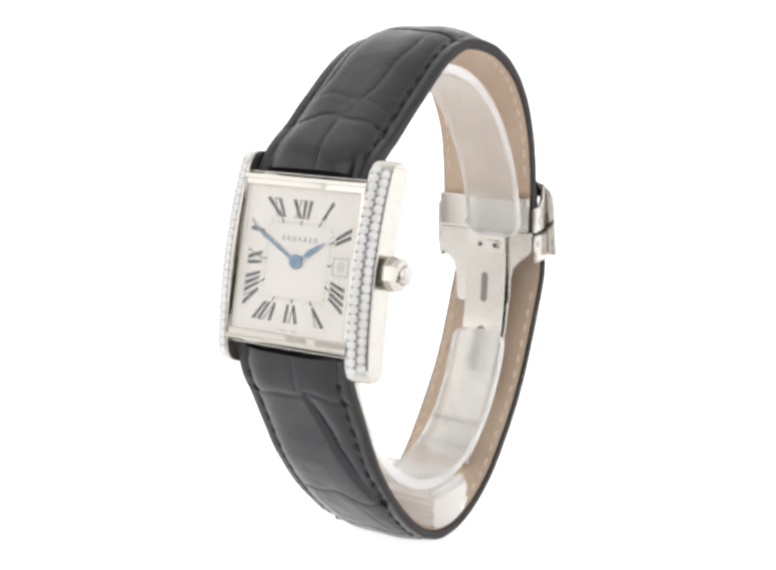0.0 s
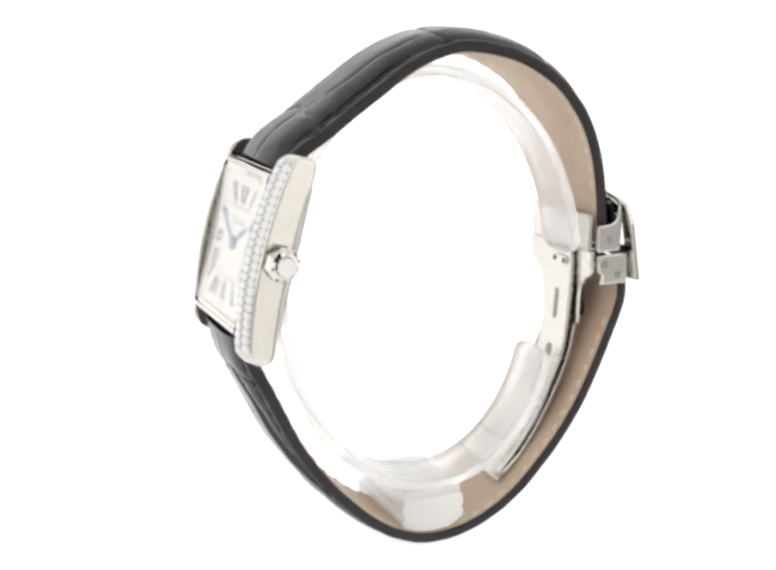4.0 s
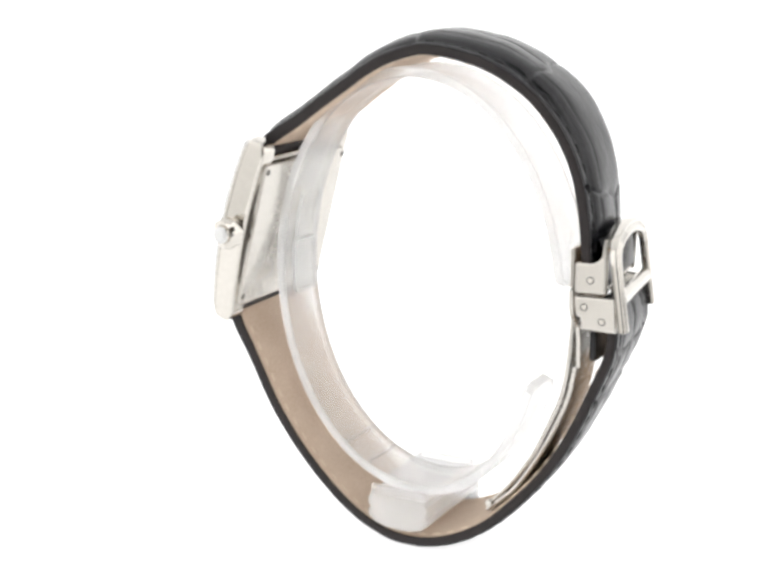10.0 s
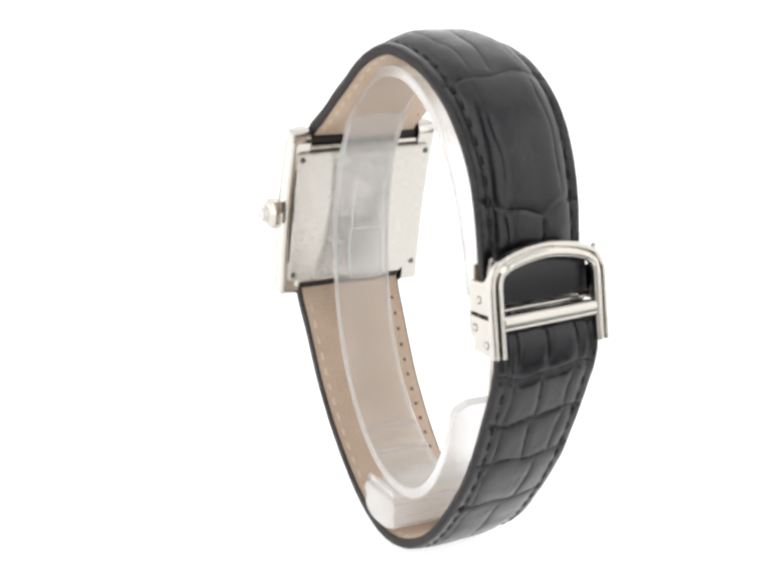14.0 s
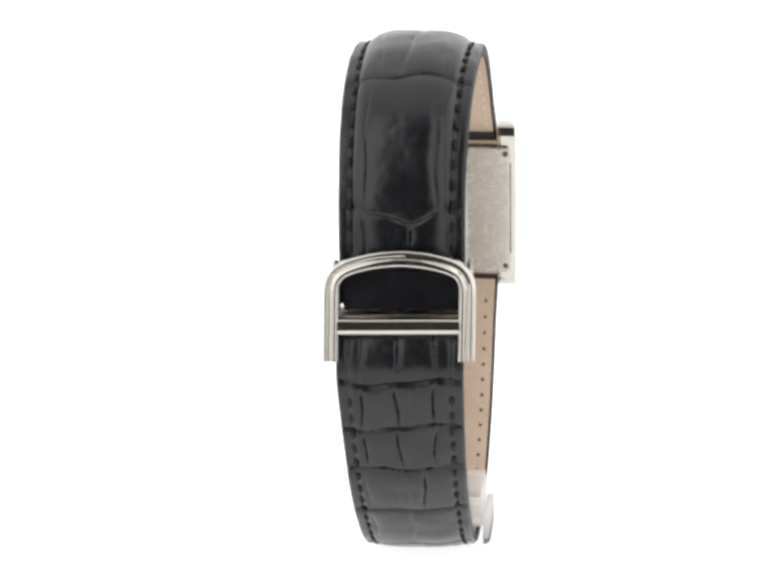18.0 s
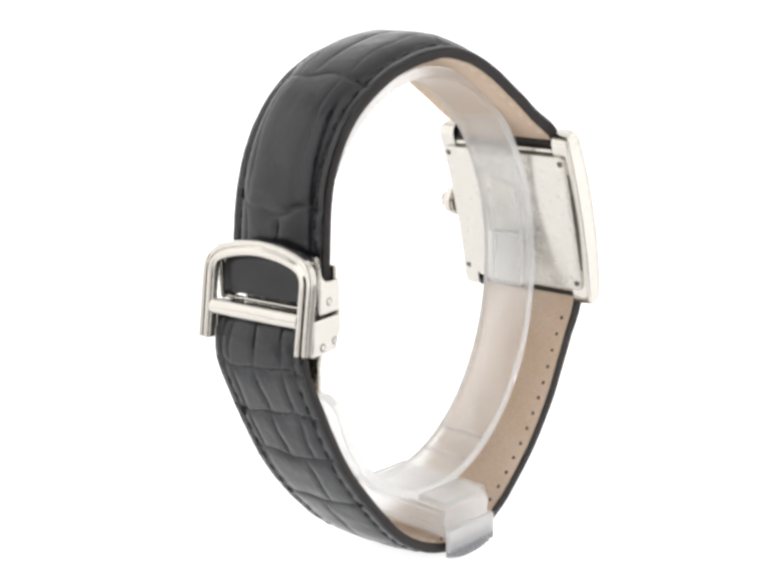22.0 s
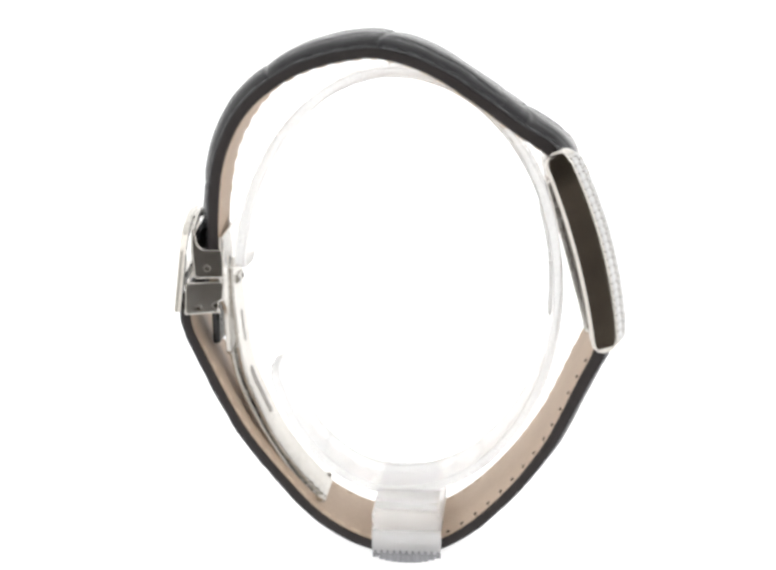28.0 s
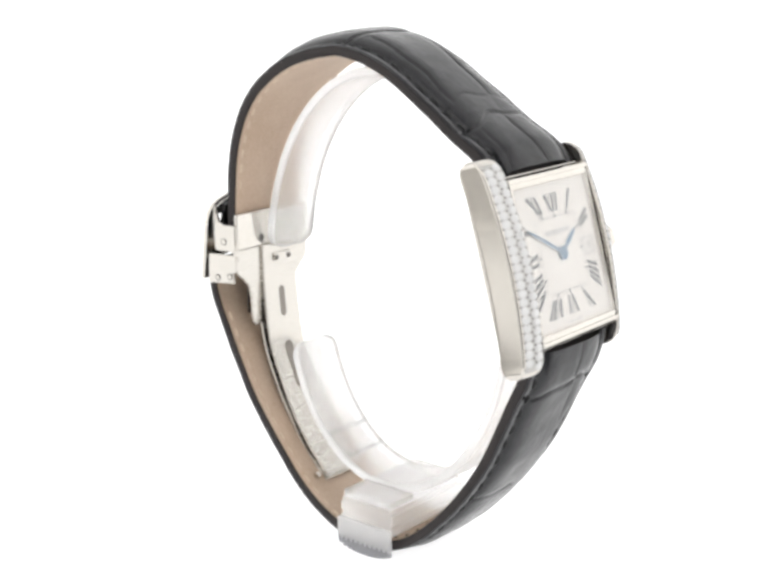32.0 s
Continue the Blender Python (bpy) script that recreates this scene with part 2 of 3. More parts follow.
tagged(part("ceiling", block(-600, 600, -420, 800, 800, 806, 0), PAPER, smooth=False), "white diffusing sheet over the studio", "ceiling", kind="structure")

# ---- the watch ----
watch = tagged(new("wrist_watch"), "white gold wrist watch with diamond-set case on black alligator strap", "watch")

UPPER = [(-23.2, 60.3), (-22.0, 61.9), (-20.2, 63.5), (-16.2, 65.9), (-12.7, 68.4), (-9.1, 70.8), (-5.6, 73.1), (-2.0, 75.1), (1.5, 76.4), (4.9, 77.1), (8.4, 76.9), (11.9, 76.2), (15.4, 75.1), (18.9, 73.3), (22.6, 70.6), (25.4, 67.4), (27.6, 63.6), (29.1, 59.3), (29.9, 54.3), (30.3, 49.2), (30.4, 45.0)]
LOWER = [(-29.5, 36.9), (-29.0, 34.2), (-28.2, 31.7), (-26.5, 28.4), (-24.8, 24.9), (-23.0, 21.1), (-21.2, 17.8), (-17.7, 12.8), (-14.0, 8.6), (-10.3, 5.1), (-6.6, 2.5), (-2.8, 0.9), (1.0, 0.35), (4.8, 0.7), (8.4, 1.8), (12.0, 3.6), (15.6, 6.2), (19.1, 9.8), (22.7, 14.0), (26.3, 19.1), (29.1, 24.4), (31.8, 30.4), (33.4, 34.2), (34.0, 37.0), (33.8, 39.8), (32.9, 41.6), (31.5, 42.2)]


class Strap:
    """A padded strap along a profile (y, z) of its outer edge, from the case to the clasp."""

    def __init__(self, points, mid, half, thick, dome, lean, sign, sink=((0, 0), (1, 0))):
        self.n = 260
        self.c, self.t, self.length = spline(points, self.n)
        self.mid, self.half, self.thick, self.dome, self.lean, self.sign, self.sink = mid, half, thick, dome, lean, sign, sink

    def at(self, f, q, h):
        """Point at run f (0..1), across q (-1..1), h above the outer edge line (mm)."""
        k = f * (self.n - 1)
        i = min(int(k), self.n - 2)
        c = self.c[i].lerp(self.c[i + 1], k - i)
        t = self.t[i].lerp(self.t[i + 1], k - i).normalized()
        nor = Vector((-t.y, t.x)) * self.sign
        x = lerp(self.mid, f) + q * lerp(self.half, f)
        h += lerp(self.lean, f) * q * lerp(self.half, f) - lerp(self.sink, f)
        return Vector((x, c.x + nor.x * h, c.y + nor.y * h))

    def pad(self, f, q):
        a = max(0.0, 1 - (abs(q) / 0.78) ** 4) if abs(q) < 0.78 else 0.0
        return lerp(self.dome, f) * a ** 0.7


def furrow(d, width):
    """A rounded groove: 1 at its line, 0 beyond its width."""
    x = abs(d) / width
    return (1 - x * x) ** 2 if x < 1 else 0.0


def scales(seed, rows, fold=None):
    """Relief of alligator scales: rows of (run at which the row ends, long furrows, depth, wobble); a long furrow is
    (across at its start, across at its end, strength). A fold is (start, end, across, across, depth): a slanting step."""
    rng = random.Random(seed)
    cuts = [(end, longs, depth, rng.uniform(0, 6.28), wob, rng.uniform(-1, 1)) for end, longs, depth, wob in rows]

    def relief(mm, q):
        low = swell = 0.0
        start = 0.0
        for end, longs, depth, ph, wob, tilt in cuts:
            line = end + wob * (math.sin(q * 3.3 + ph) + 0.45 * math.sin(q * 8.1 + 2 * ph)) + tilt * q * 0.5 * wob
            if abs(mm - line) < 1.6:
                low = max(low, depth * (0.75 * furrow(mm - line, 0.34) + 0.35 * furrow(mm - line, 1.3)) - 0.25 * depth * furrow(mm - line - 0.6, 0.4))
            if start < mm <= line:
                f = (mm - start) / max(line - start, 0.1)
                for a, b, k in longs:
                    at = a + (b - a) * f + 0.02 * math.sin(mm * 0.7 + 9 * a)
                    d = (q - at) * 8
                    if abs(d) < 1.1:
                        low = max(low, depth * k * (0.8 * furrow(d, 0.28) + 0.28 * furrow(d, 1.1)) * min(1.0, 3.2 * f + 0.3, 3.2 * (1 - f) + 0.2))
                swell = 0.4 * depth * (1 - abs(2 * f - 1) ** 2.5) * (1 - q * q)
            start = line
        if fold and fold[0] < mm < fold[1]:
            f = (mm - fold[0]) / (fold[1] - fold[0])
            d = q - fold[2] - (fold[3] - fold[2]) * f
            low += fold[4] * (4 * f * (1 - f)) ** 0.5 * (max(0.0, 1 + d / 0.05) if d < 0 else max(0.0, 1 - d / 0.3) ** 1.3) * (d > -0.05)
        # the scales swell a little between the furrows
        return low - swell
    return relief


def strap_mesh(st, relief, rows=440, cols=112):
    """Outer leather: domed, furrowed, stitched channels; with edges, open towards the lining."""
    rings = []
    for i in range(rows):
        f = i / (rows - 1)
        mm = f * st.length
        ring = []
        for j in range(cols + 1):
            q = -1 + 2 * j / cols
            h = st.pad(f, q)
            if abs(q) < 0.97:
                h -= relief(mm, q)
            h -= 0.2 * furrow((abs(q) - 0.82) * 8, 0.36)
            e = max(0.0, abs(q) - 0.955) / 0.045
            h -= 0.28 * e * e
            h += 0.09 * noise.noise(Vector((q * 2.2, mm * 0.28, 3))) + 0.02 * noise.noise(Vector((q * 9, mm * 0.9, 8)))
            ring.append(st.at(f, q, h))
        rings.append(ring)
    return rings


def make_strap(name, st, relief, label):
    rings = strap_mesh(st, relief)
    bm = loft(rings, closed=False, caps=False)
    # keep the outer face turned outwards
    bm.normal_update()
    f0 = bm.faces[len(bm.faces) // 2]
    mid = Vector((-2, 3, 40))
    if f0.normal.dot(f0.calc_center_median() - mid) < 0:
        bmesh.ops.reverse_faces(bm, faces=bm.faces)
    strap = part(name, bm, LEATHER, watch, label, angle=60)
    # body of the strap below: edges and core, open to nothing
    body = []
    N = 200
    for i in range(N):
        f = i / (N - 1)
        th = lerp(st.thick, f)
        prof = [(-0.93, -0.85), (-0.985, -0.28), (-1.0, -0.4), (-1.004, -th * 0.6), (-0.99, -th + 0.12), (-0.96, -th), (0.96, -th), (0.99, -th + 0.12), (1.004, -th * 0.6), (1.0, -0.4), (0.985, -0.28), (0.93, -0.85)]
        body.append([st.at(f, q, h) for q, h in prof])
    part("strap_edge", loft(body), EDGE, strap, "matt black painted strap edge", angle=45)
    lin = []
    for i in range(N):
        f = i / (N - 1)
        th = lerp(st.thick, f)
        lin.append([st.at(f, q, -th - 0.03 - 0.10 * (1 - abs(q) ** 6)) for q in [x / 10 * 0.955 for x in range(-10, 11)]])
    bm = loft(lin, closed=False, caps=False)
    bm.normal_update()
    f0 = bm.faces[len(bm.faces) // 2]
    if f0.normal.dot(f0.calc_center_median() - mid) > 0:
        bmesh.ops.reverse_faces(bm, faces=bm.faces)
    part("lining", bm, LINING, strap, "tan calf leather lining")
    return strap


def capsule(length, r):
    rings = []
    for x, k in ((-0.5, 0.15), (-0.42, 0.75), (-0.25, 1), (0.25, 1), (0.42, 0.75), (0.5, 0.15)):
        rings.append([Vector((x * length, r * k * math.cos(a * math.tau / 6), r * k * math.sin(a * math.tau / 6))) for a in range(6)])
    return loft(rings)


def stitches(st, strap, q, h, f0, f1, pitch, material, label, reach=0.55):
    n = int((f1 - f0) * st.length / pitch)
    first = None
    for i in range(n):
        f = f0 + (f1 - f0) * (i + 0.5) / n
        a, b = st.at(f - 0.004, q, 0), st.at(f + 0.004, q, 0)
        t = (b - a).normalized()
        p = st.at(f, q, h(f))
        nor = (st.at(f, q, 1) - st.at(f, q, 0)).normalized()
        y = nor.cross(t)
        m = Matrix((t, y, nor)).transposed().to_4x4()
        m.translation = p * MM
        if first is None:
            first = part("stitch", capsule(pitch * reach, 0.25), material, strap, label, angle=70)
            first.matrix_basis = m
        else:
            twin(first, strap, m)


upper = Strap(UPPER, [(0, -1.5), (0.4, -2.1), (1, -2.8)], [(0, 9.35), (0.08, 9.25), (0.3, 9.1), (0.5, 8.85), (0.8, 8.1), (1, 8.0)],
              [(0, 2.1), (0.12, 1.8), (0.3, 1.7), (1, 1.75)], [(0, 1.3), (0.1, 1.6), (0.3, 1.65), (0.5, 1.65), (0.7, 1.65), (0.85, 1.2), (1, 0.6)], [(0, 0), (0.25, -0.03), (0.45, 0.025), (0.7, 0.03), (0.9, 0.095), (1, 0.11)], 1, [(0, 0), (0.28, 0), (0.45, 0.4), (1, 0.4)])
lower = Strap(LOWER, [(0, -1.5), (0.35, -2.2), (1, -2.95)], [(0, 9.35), (0.08, 9.05), (0.25, 8.7), (0.45, 8.1), (0.8, 8.0), (1, 8.2)],
              [(0, 2.0), (0.12, 1.7), (0.3, 1.55), (1, 1.55)], [(0, 1.05), (0.15, 1.2), (0.3, 0.95), (0.55, 0.5), (1, 0.2)], [(0, 0), (0.4, 0), (0.7, 0.11), (0.9, 0.09), (1, 0.05)], -1)
upper_strap = make_strap("upper_strap", upper, scales(3, [
    (8.8, [(0.12, 0.05, 1.0), (-0.7, -0.6, 0.7)], 0.22, 0.9), (13.0, [(0.1, 0.26, 0.7)], 0.06, 0.8), (31.5, [(0.28, 0.5, 1.0), (-0.62, -0.55, 1.1)], 0.30, 0.5),
    (49.5, [(-0.05, 0.1, 0.8), (0.6, 0.4, 0.5), (-0.5, -0.55, 0.5)], 0.28, 0.5), (68.5, [(0.58, 0.52, 0.55), (-0.5, -0.56, 0.6)], 0.26, 0.8),
    (75.5, [(-0.15, -0.12, 1.0), (0.62, 0.5, 0.6)], 0.34, 0.8), (90, [(0.1, 0.1, 0.6)], 0.2, 0.3)]),
    "glossy black alligator leather upper strap")


def run_at(st, z):
    """Run along the clasp half of a strap at height z."""
    best = min(range(st.n // 2, st.n - 12), key=lambda k: abs(st.c[k].y - z))
    return best / (st.n - 1) * st.length


R = [run_at(lower, z) for z in (4.6, 13.4, 21.4, 28.5, 35.4)]
FOUR = [(0.66, 0.62, 1.0), (0.06, 0.08, 1.1), (-0.5, -0.56, 1.0)]
lower_strap = make_strap("lower_strap", lower, scales(5, [
    (6.5, [(0.1, 0.15, 0.5)], 0.26, 0.7), (27.0, [], 0.13, 1.1), (38.0, [(0.35, 0.7, 0.6), (-0.4, -0.3, 0.5)], 0.13, 0.8),
    (R[0], [(0.1, 0.0, 0.7), (-0.6, -0.5, 0.6)], 0.2, 0.5), (R[1], [(0.05, 0.0, 0.8), (0.7, 0.66, 0.6)], 0.32, 0.35), (R[2], [(-0.26, -0.3, 1.1), (0.7, 0.68, 0.6)], 0.38, 0.4),
    (R[3], FOUR, 0.40, 0.4), (R[4], FOUR, 0.42, 0.4), (120, [(0.62, 0.66, 0.8), (0.05, 0.06, 1.0), (-0.55, -0.5, 0.9)], 0.36, 0.3)], (5.0, 30.0, 0.22, 0.82, 0.75)),
    "black alligator leather lower strap with square scales")
for st, ob, e in ((upper, upper_strap, 0.96), (lower, lower_strap, 0.91)):
    for sq in (-1, 1):
        stitches(st, ob, sq * 0.82, lambda f: -0.02, 0.03, e, 2.7, THREAD, "black stitching thread")
        if st is lower and sq < 0:
            stitches(st, ob, -0.8, lambda f: -lerp(st.thick, f) - 0.1, 0.05, 0.5, 2.7, HOLE, "dark needle hole in the lining", 0.22)
        stitches(st, ob, sq * 0.84, lambda f: -lerp(st.thick, f) - 0.05, 0.5 if st is lower and sq < 0 else 0.05, 0.9, 2.7, TANTHREAD, "beige lining stitch")

# ---- watch head: x across the dial, y up it, z out of it ----
TILT = 15.3
HEAD = Matrix.Rotation(radians(1.37), 4, "Z") @ Matrix.Translation((-1.88, -28.03, 49.13)) @ Matrix(((1, 0, 0, 0), (0, math.sin(radians(TILT)), -math.cos(radians(TILT)), 0), (0, math.cos(radians(TILT)), math.sin(radians(TILT)), 0), (0, 0, 0, 1)))
HEADM = Matrix.Translation(HEAD.translation * MM) @ HEAD.to_3x3().to_4x4()


def headpart(name, bm, material, parent=None, label="", smooth=True):
    ob = part(name, bm, material, parent or watch, label, smooth, angle=40, even=smooth)
    if parent is None or parent is watch:
        ob.matrix_basis = HEADM
    return ob


case = headpart("case_middle", block(-10.2, 10.2, -11.9, 11.9, -5.0, -1.0, 0.35), STEEL, None, "polished white gold case body")
# bezel frame round the glass
bm = bmesh.new()
rings = []
for x, y, z in ((9.95, 11.68, -1.1), (9.9, 11.62, -0.55), (9.85, 11.3, -0.08), (9.8, 10.85, 0.04), (9.72, 10.74, 0.0), (9.68, 10.68, -0.17), (9.32, 10.0, -0.06), (9.24, 9.9, -0.12), (9.2, 9.84, -0.36)):
    rings.append([Vector(p) for p in ((x, y, z), (-x, y, z), (-x, -y, z), (x, -y, z))])
headpart("bezel", loft(rings, caps=False), STEEL, None, "polished bezel")
wall = [[Vector((sx * x, sy * y, z)) for sx, sy in ((1, 1), (-1, 1), (-1, -1), (1, -1))] for x, y, z in ((9.27, 9.9, -0.34), (9.2, 9.84, -0.34), (9.12, 9.76, -0.76), (9.27, 9.9, -0.76))]
headpart("dial_wall", loft(wall, caps=False), DIAL, None, "matt silver wall round the dial")
dial = headpart("dial", block(-9.26, 9.26, -9.9, 9.9, -0.34, -0.15, 0), DIAL, None, "silvered opaline dial", smooth=False)
dial.matrix_basis = HEADM @ Matrix.Translation((0, 0, -0.56 * MM))
glass = headpart("crystal", block(-9.19, 9.19, -9.83, 9.83, -0.25, -0.07, 0.04), GLASS, None, "clear flat crystal")
glass.visible_shadow = False


# dial print: roman numerals whose strokes run towards the centre
def stroke(bm, a, b, wa, wb, z0=-0.15, z1=-0.12):
    a, b = Vector(a), Vector(b)
    d = (b - a).normalized()
    s = Vector((-d.y, d.x))
    q = [a + s * wa / 2, a - s * wa / 2, b - s * wb / 2, b + s * wb / 2]
    lo = [bm.verts.new((p.x, p.y, z0)) for p in q]
    hi = [bm.verts.new((p.x, p.y, z1)) for p in q]
    bm.faces.new(hi)
    for i in range(4):
        j = (i + 1) % 4
        bm.faces.new((lo[i], lo[j], hi[j], hi[i]))


NUMERALS = {1: "I", 2: "II", 4: "IIII", 5: "V", 6: "VI", 7: "VII", 8: "VIII", 9: "IX", 10: "X", 11: "XI", 12: "XII"}
WIDE = {"I": 0.95, "V": 1.55, "X": 1.55}


def numeral(hour):
    """Letters lie in a box between the outer and inner squares; each stroke heads for the centre."""
    text = NUMERALS[hour]
    bm = bmesh.new()
    a = radians(90 - 30 * hour)
    side = abs(math.cos(a)) > 0.75
    reach = (8.3, 5.85) if not side else (8.1, 5.8)
    total = sum(WIDE[c] for c in text)
    # middle of the numeral on its square
    if side:
        sx = math.copysign(1, math.cos(a))
        mid = sx * 8.1 * math.tan(a) * 0.96
    else:
        sx = math.copysign(1, math.sin(a))
        mid = sx * 8.3 / math.tan(a) * 1.0 if abs(math.cos(a)) > 1e-6 else 0.0

    def spot(t, r):
        # t along the square in reading order, r from 0 (outer) to 1 (inner)
        k = reach[0] + (reach[1] - reach[0]) * r
        if side:
            return (sx * k, (mid + t) * k / reach[0] if hour != 9 else mid + t * k / reach[0])
        return ((mid + t) * k / reach[0], sx * k)
    x = -total / 2
    for c in text:
        w = WIDE[c]
        lo, hi, m = x, x + w, x + w / 2
        if side:
            # reading clockwise round the dial: on the crown side downwards, on the other upwards
            lo, hi, m = [-v * sx for v in (lo, hi, m)]
        elif sx < 0:
            lo, hi, m = [-v for v in (lo, hi, m)]
        sg = 1 if hi > lo else -1
        ins = 0.22 * sg
        if c == "I":
            stroke(bm, spot(m, 0), spot(m, 1), 0.52, 0.42)
            for r in (0.02, 0.98):
                stroke(bm, spot(m - 0.36, r), spot(m + 0.36, r), 0.10, 0.10)
        elif c == "V":
            stroke(bm, spot(lo + ins, 0), spot(m, 1), 0.55, 0.45)
            stroke(bm, spot(hi - ins, 0), spot(m, 1), 0.16, 0.14)
            for v in (lo + ins, hi - ins):
                stroke(bm, spot(v - 0.34, 0.02), spot(v + 0.34, 0.02), 0.10, 0.10)
        else:
            stroke(bm, spot(lo + ins, 0), spot(hi - ins, 1), 0.55, 0.45)
            stroke(bm, spot(hi - ins, 0), spot(lo + ins, 1), 0.16, 0.14)
            for v in (lo + ins, hi - ins):
                for r in (0.02, 0.98):
                    stroke(bm, spot(v - 0.32, r), spot(v + 0.32, r), 0.10, 0.10)
        x += w
    part("numeral", bm, PRINT, dial, "printed dark roman numeral", smooth=False)


for hour in NUMERALS:
    numeral(hour)
# railway minute track on an inner square
bm = bmesh.new()
for k in range(60):
    a = math.tau * k / 60
    dx, dy = math.sin(a), math.cos(a)
    s = 1 / max(abs(dx) / 4.9, abs(dy) / 4.95)
    L = 1.13 if k % 5 == 0 else 1.075
    stroke(bm, (dx * s, dy * s), (dx * s * L, dy * s * L), 0.26 if k % 5 == 0 else 0.08, 0.26 if k % 5 == 0 else 0.08)
part("minute_track", bm, PRINT, dial, "printed minute track", smooth=False)
bm = bmesh.new()
for k in range(7):
    stroke(bm, (-2.6 + k * 0.86, 2.75), (-2.6 + k * 0.86 + 0.05, 3.4), 0.5, 0.4)
part("maker_mark", bm, PRINTLIGHT, dial, "small printed grey bars", smooth=False)
bm = bmesh.new()
for x0 in (-1.5, 0.35):
    stroke(bm, (x0, -9.35), (x0 + 1.1, -9.35), 0.16, 0.16)
part("small_print", bm, PRINTLIGHT, dial, "tiny printed grey bars", smooth=False)
# date window
bm = bmesh.new()
for (a, b) in (((5.85, 1.15), (8.25, 1.15)), ((5.85, -1.15), (8.25, -1.15)), ((5.85, -1.2), (5.85, 1.2)), ((8.25, -1.2), (8.25, 1.2))):
    stroke(bm, a, b, 0.14, 0.14, z1=-0.09)
date = part("date_frame", bm, PRINTLIGHT, dial, "thin grey date frame", smooth=False)
bm = bmesh.new()
for a, b in (((6.7, 0.55), (6.7, -0.55)), ((7.45, 0.55), (7.45, -0.55)), ((6.7, 0.5), (7.45, 0.5)), ((6.7, -0.5), (7.45, -0.5)), ((6.7, 0), (7.45, 0))):
    stroke(bm, a, b, 0.15, 0.15)
part("date_figure", bm, PRINTLIGHT, dial, "printed date figure", smooth=False)


def hand(name, tip, length, wide, z):
    a = math.atan2(tip[1], tip[0])
    out = [(0, 0.2), (length * 0.3, 0.22), (length * 0.42, wide), (length * 0.72, wide * 0.8), (length, 0.05)]
    out += [(x, -y) for x, y in reversed(out)]
    bm = prism(out, z, z + 0.12, 0.03, 1)
    bm.transform(Matrix.Rotation(a, 4, "Z"))
    return headpart(name, bm, BLUED, None, "blued steel sword hand")


hand("hour_hand", (4.3, 2.95), 5.25, 0.42, -0.62)
hand("minute_hand", (-7.57, 4.3), 8.7, 0.26, -0.46)
bm = prism([(1.0 * math.cos(k * math.tau / 24), 1.0 * math.sin(k * math.tau / 24)) for k in range(24)], -0.68, -0.28, 0.1)
headpart("hand_hub", bm, BLUED, None, "round blued hub")


# rails: long bars at both sides of the dial, set with two rows of stones
def crest(v):
    """Front ridge, outer rim and back edge of a rail, at v along it."""
    e = min(abs(v) / 14.75, 1.0)
    end = 1 - math.sqrt(1 - min(1.0, max(0, (e - 0.84) / 0.16)) ** 2)
    back_end = 1 - math.sqrt(1 - min(1.0, max(0, (e - 0.85) / 0.15)) ** 2)
    return 0.76 - 0.0082 * v * v - 1.9 * end, -0.78 - 0.0072 * v * v - 1.15 * end, -5.0 - 0.0044 * v * v + 2.0 * back_end


FALL = ((9.85, 0.0), (10.4, 0.06), (11.2, 0.36), (12.08, 0.88), (12.3, 0.96))


def face(x, v):
    """Height of the sloping front of a rail."""
    fr, bd, _ = crest(v)
    return fr - (fr - bd) * lerp(FALL, x)


def rail(side):
    rings = []
    for k in range(57):
        v = 14.75 * math.sin(math.pi * (k / 56 - 0.5))
        fr, bd, bk = crest(v)
        d = fr - bd
        xo = 12.6 - 0.6 * max(0.0, (abs(v) - 13.95) / 0.8) ** 2.4
        w = (bd - bk) / 4.19
        pts = [(9.7, bk), (9.6, fr - 0.3 * d), (9.68, fr - 0.06 * d), (9.85, fr), (10.4, fr - 0.06 * d), (11.2, fr - 0.36 * d), (xo - 0.52, fr - 0.88 * d), (xo - 0.3, fr - 0.96 * d), (xo - 0.2, bd - 0.02 * d), (xo - 0.14, bd - 0.12 * d), (xo - 0.16, bd - 0.26 * d), (xo - 0.22 * w, bd - 0.42 * w), (xo + 0.1 * w, bk + 0.62 * w), (xo + 0.16 * w, bk + 0.4 * w), (xo + 0.04 * w, bk + 0.15 * w), (xo - 0.25, bk)]
        rings.append([Vector((side * x, v, z)) for x, z in pts])
    bm = loft(rings)
    ob = headpart("rail", bm, STEEL, None, "polished white gold rail set with stones")
    bed = []
    for k in range(41):
        v = -13.9 + 27.8 * k / 40
        top = [(x, face(x, v)) for x in (9.95, 10.4, 11.2, 11.8, 12.2)]
        bed.append([Vector((side * x, v, z + 0.03)) for x, z in top] + [Vector((side * x, v, z - 0.08)) for x, z in reversed(top)])
    part("stone_bed", loft(bed), BED, ob, "grey metal bed under the stones", angle=40)
    return ob


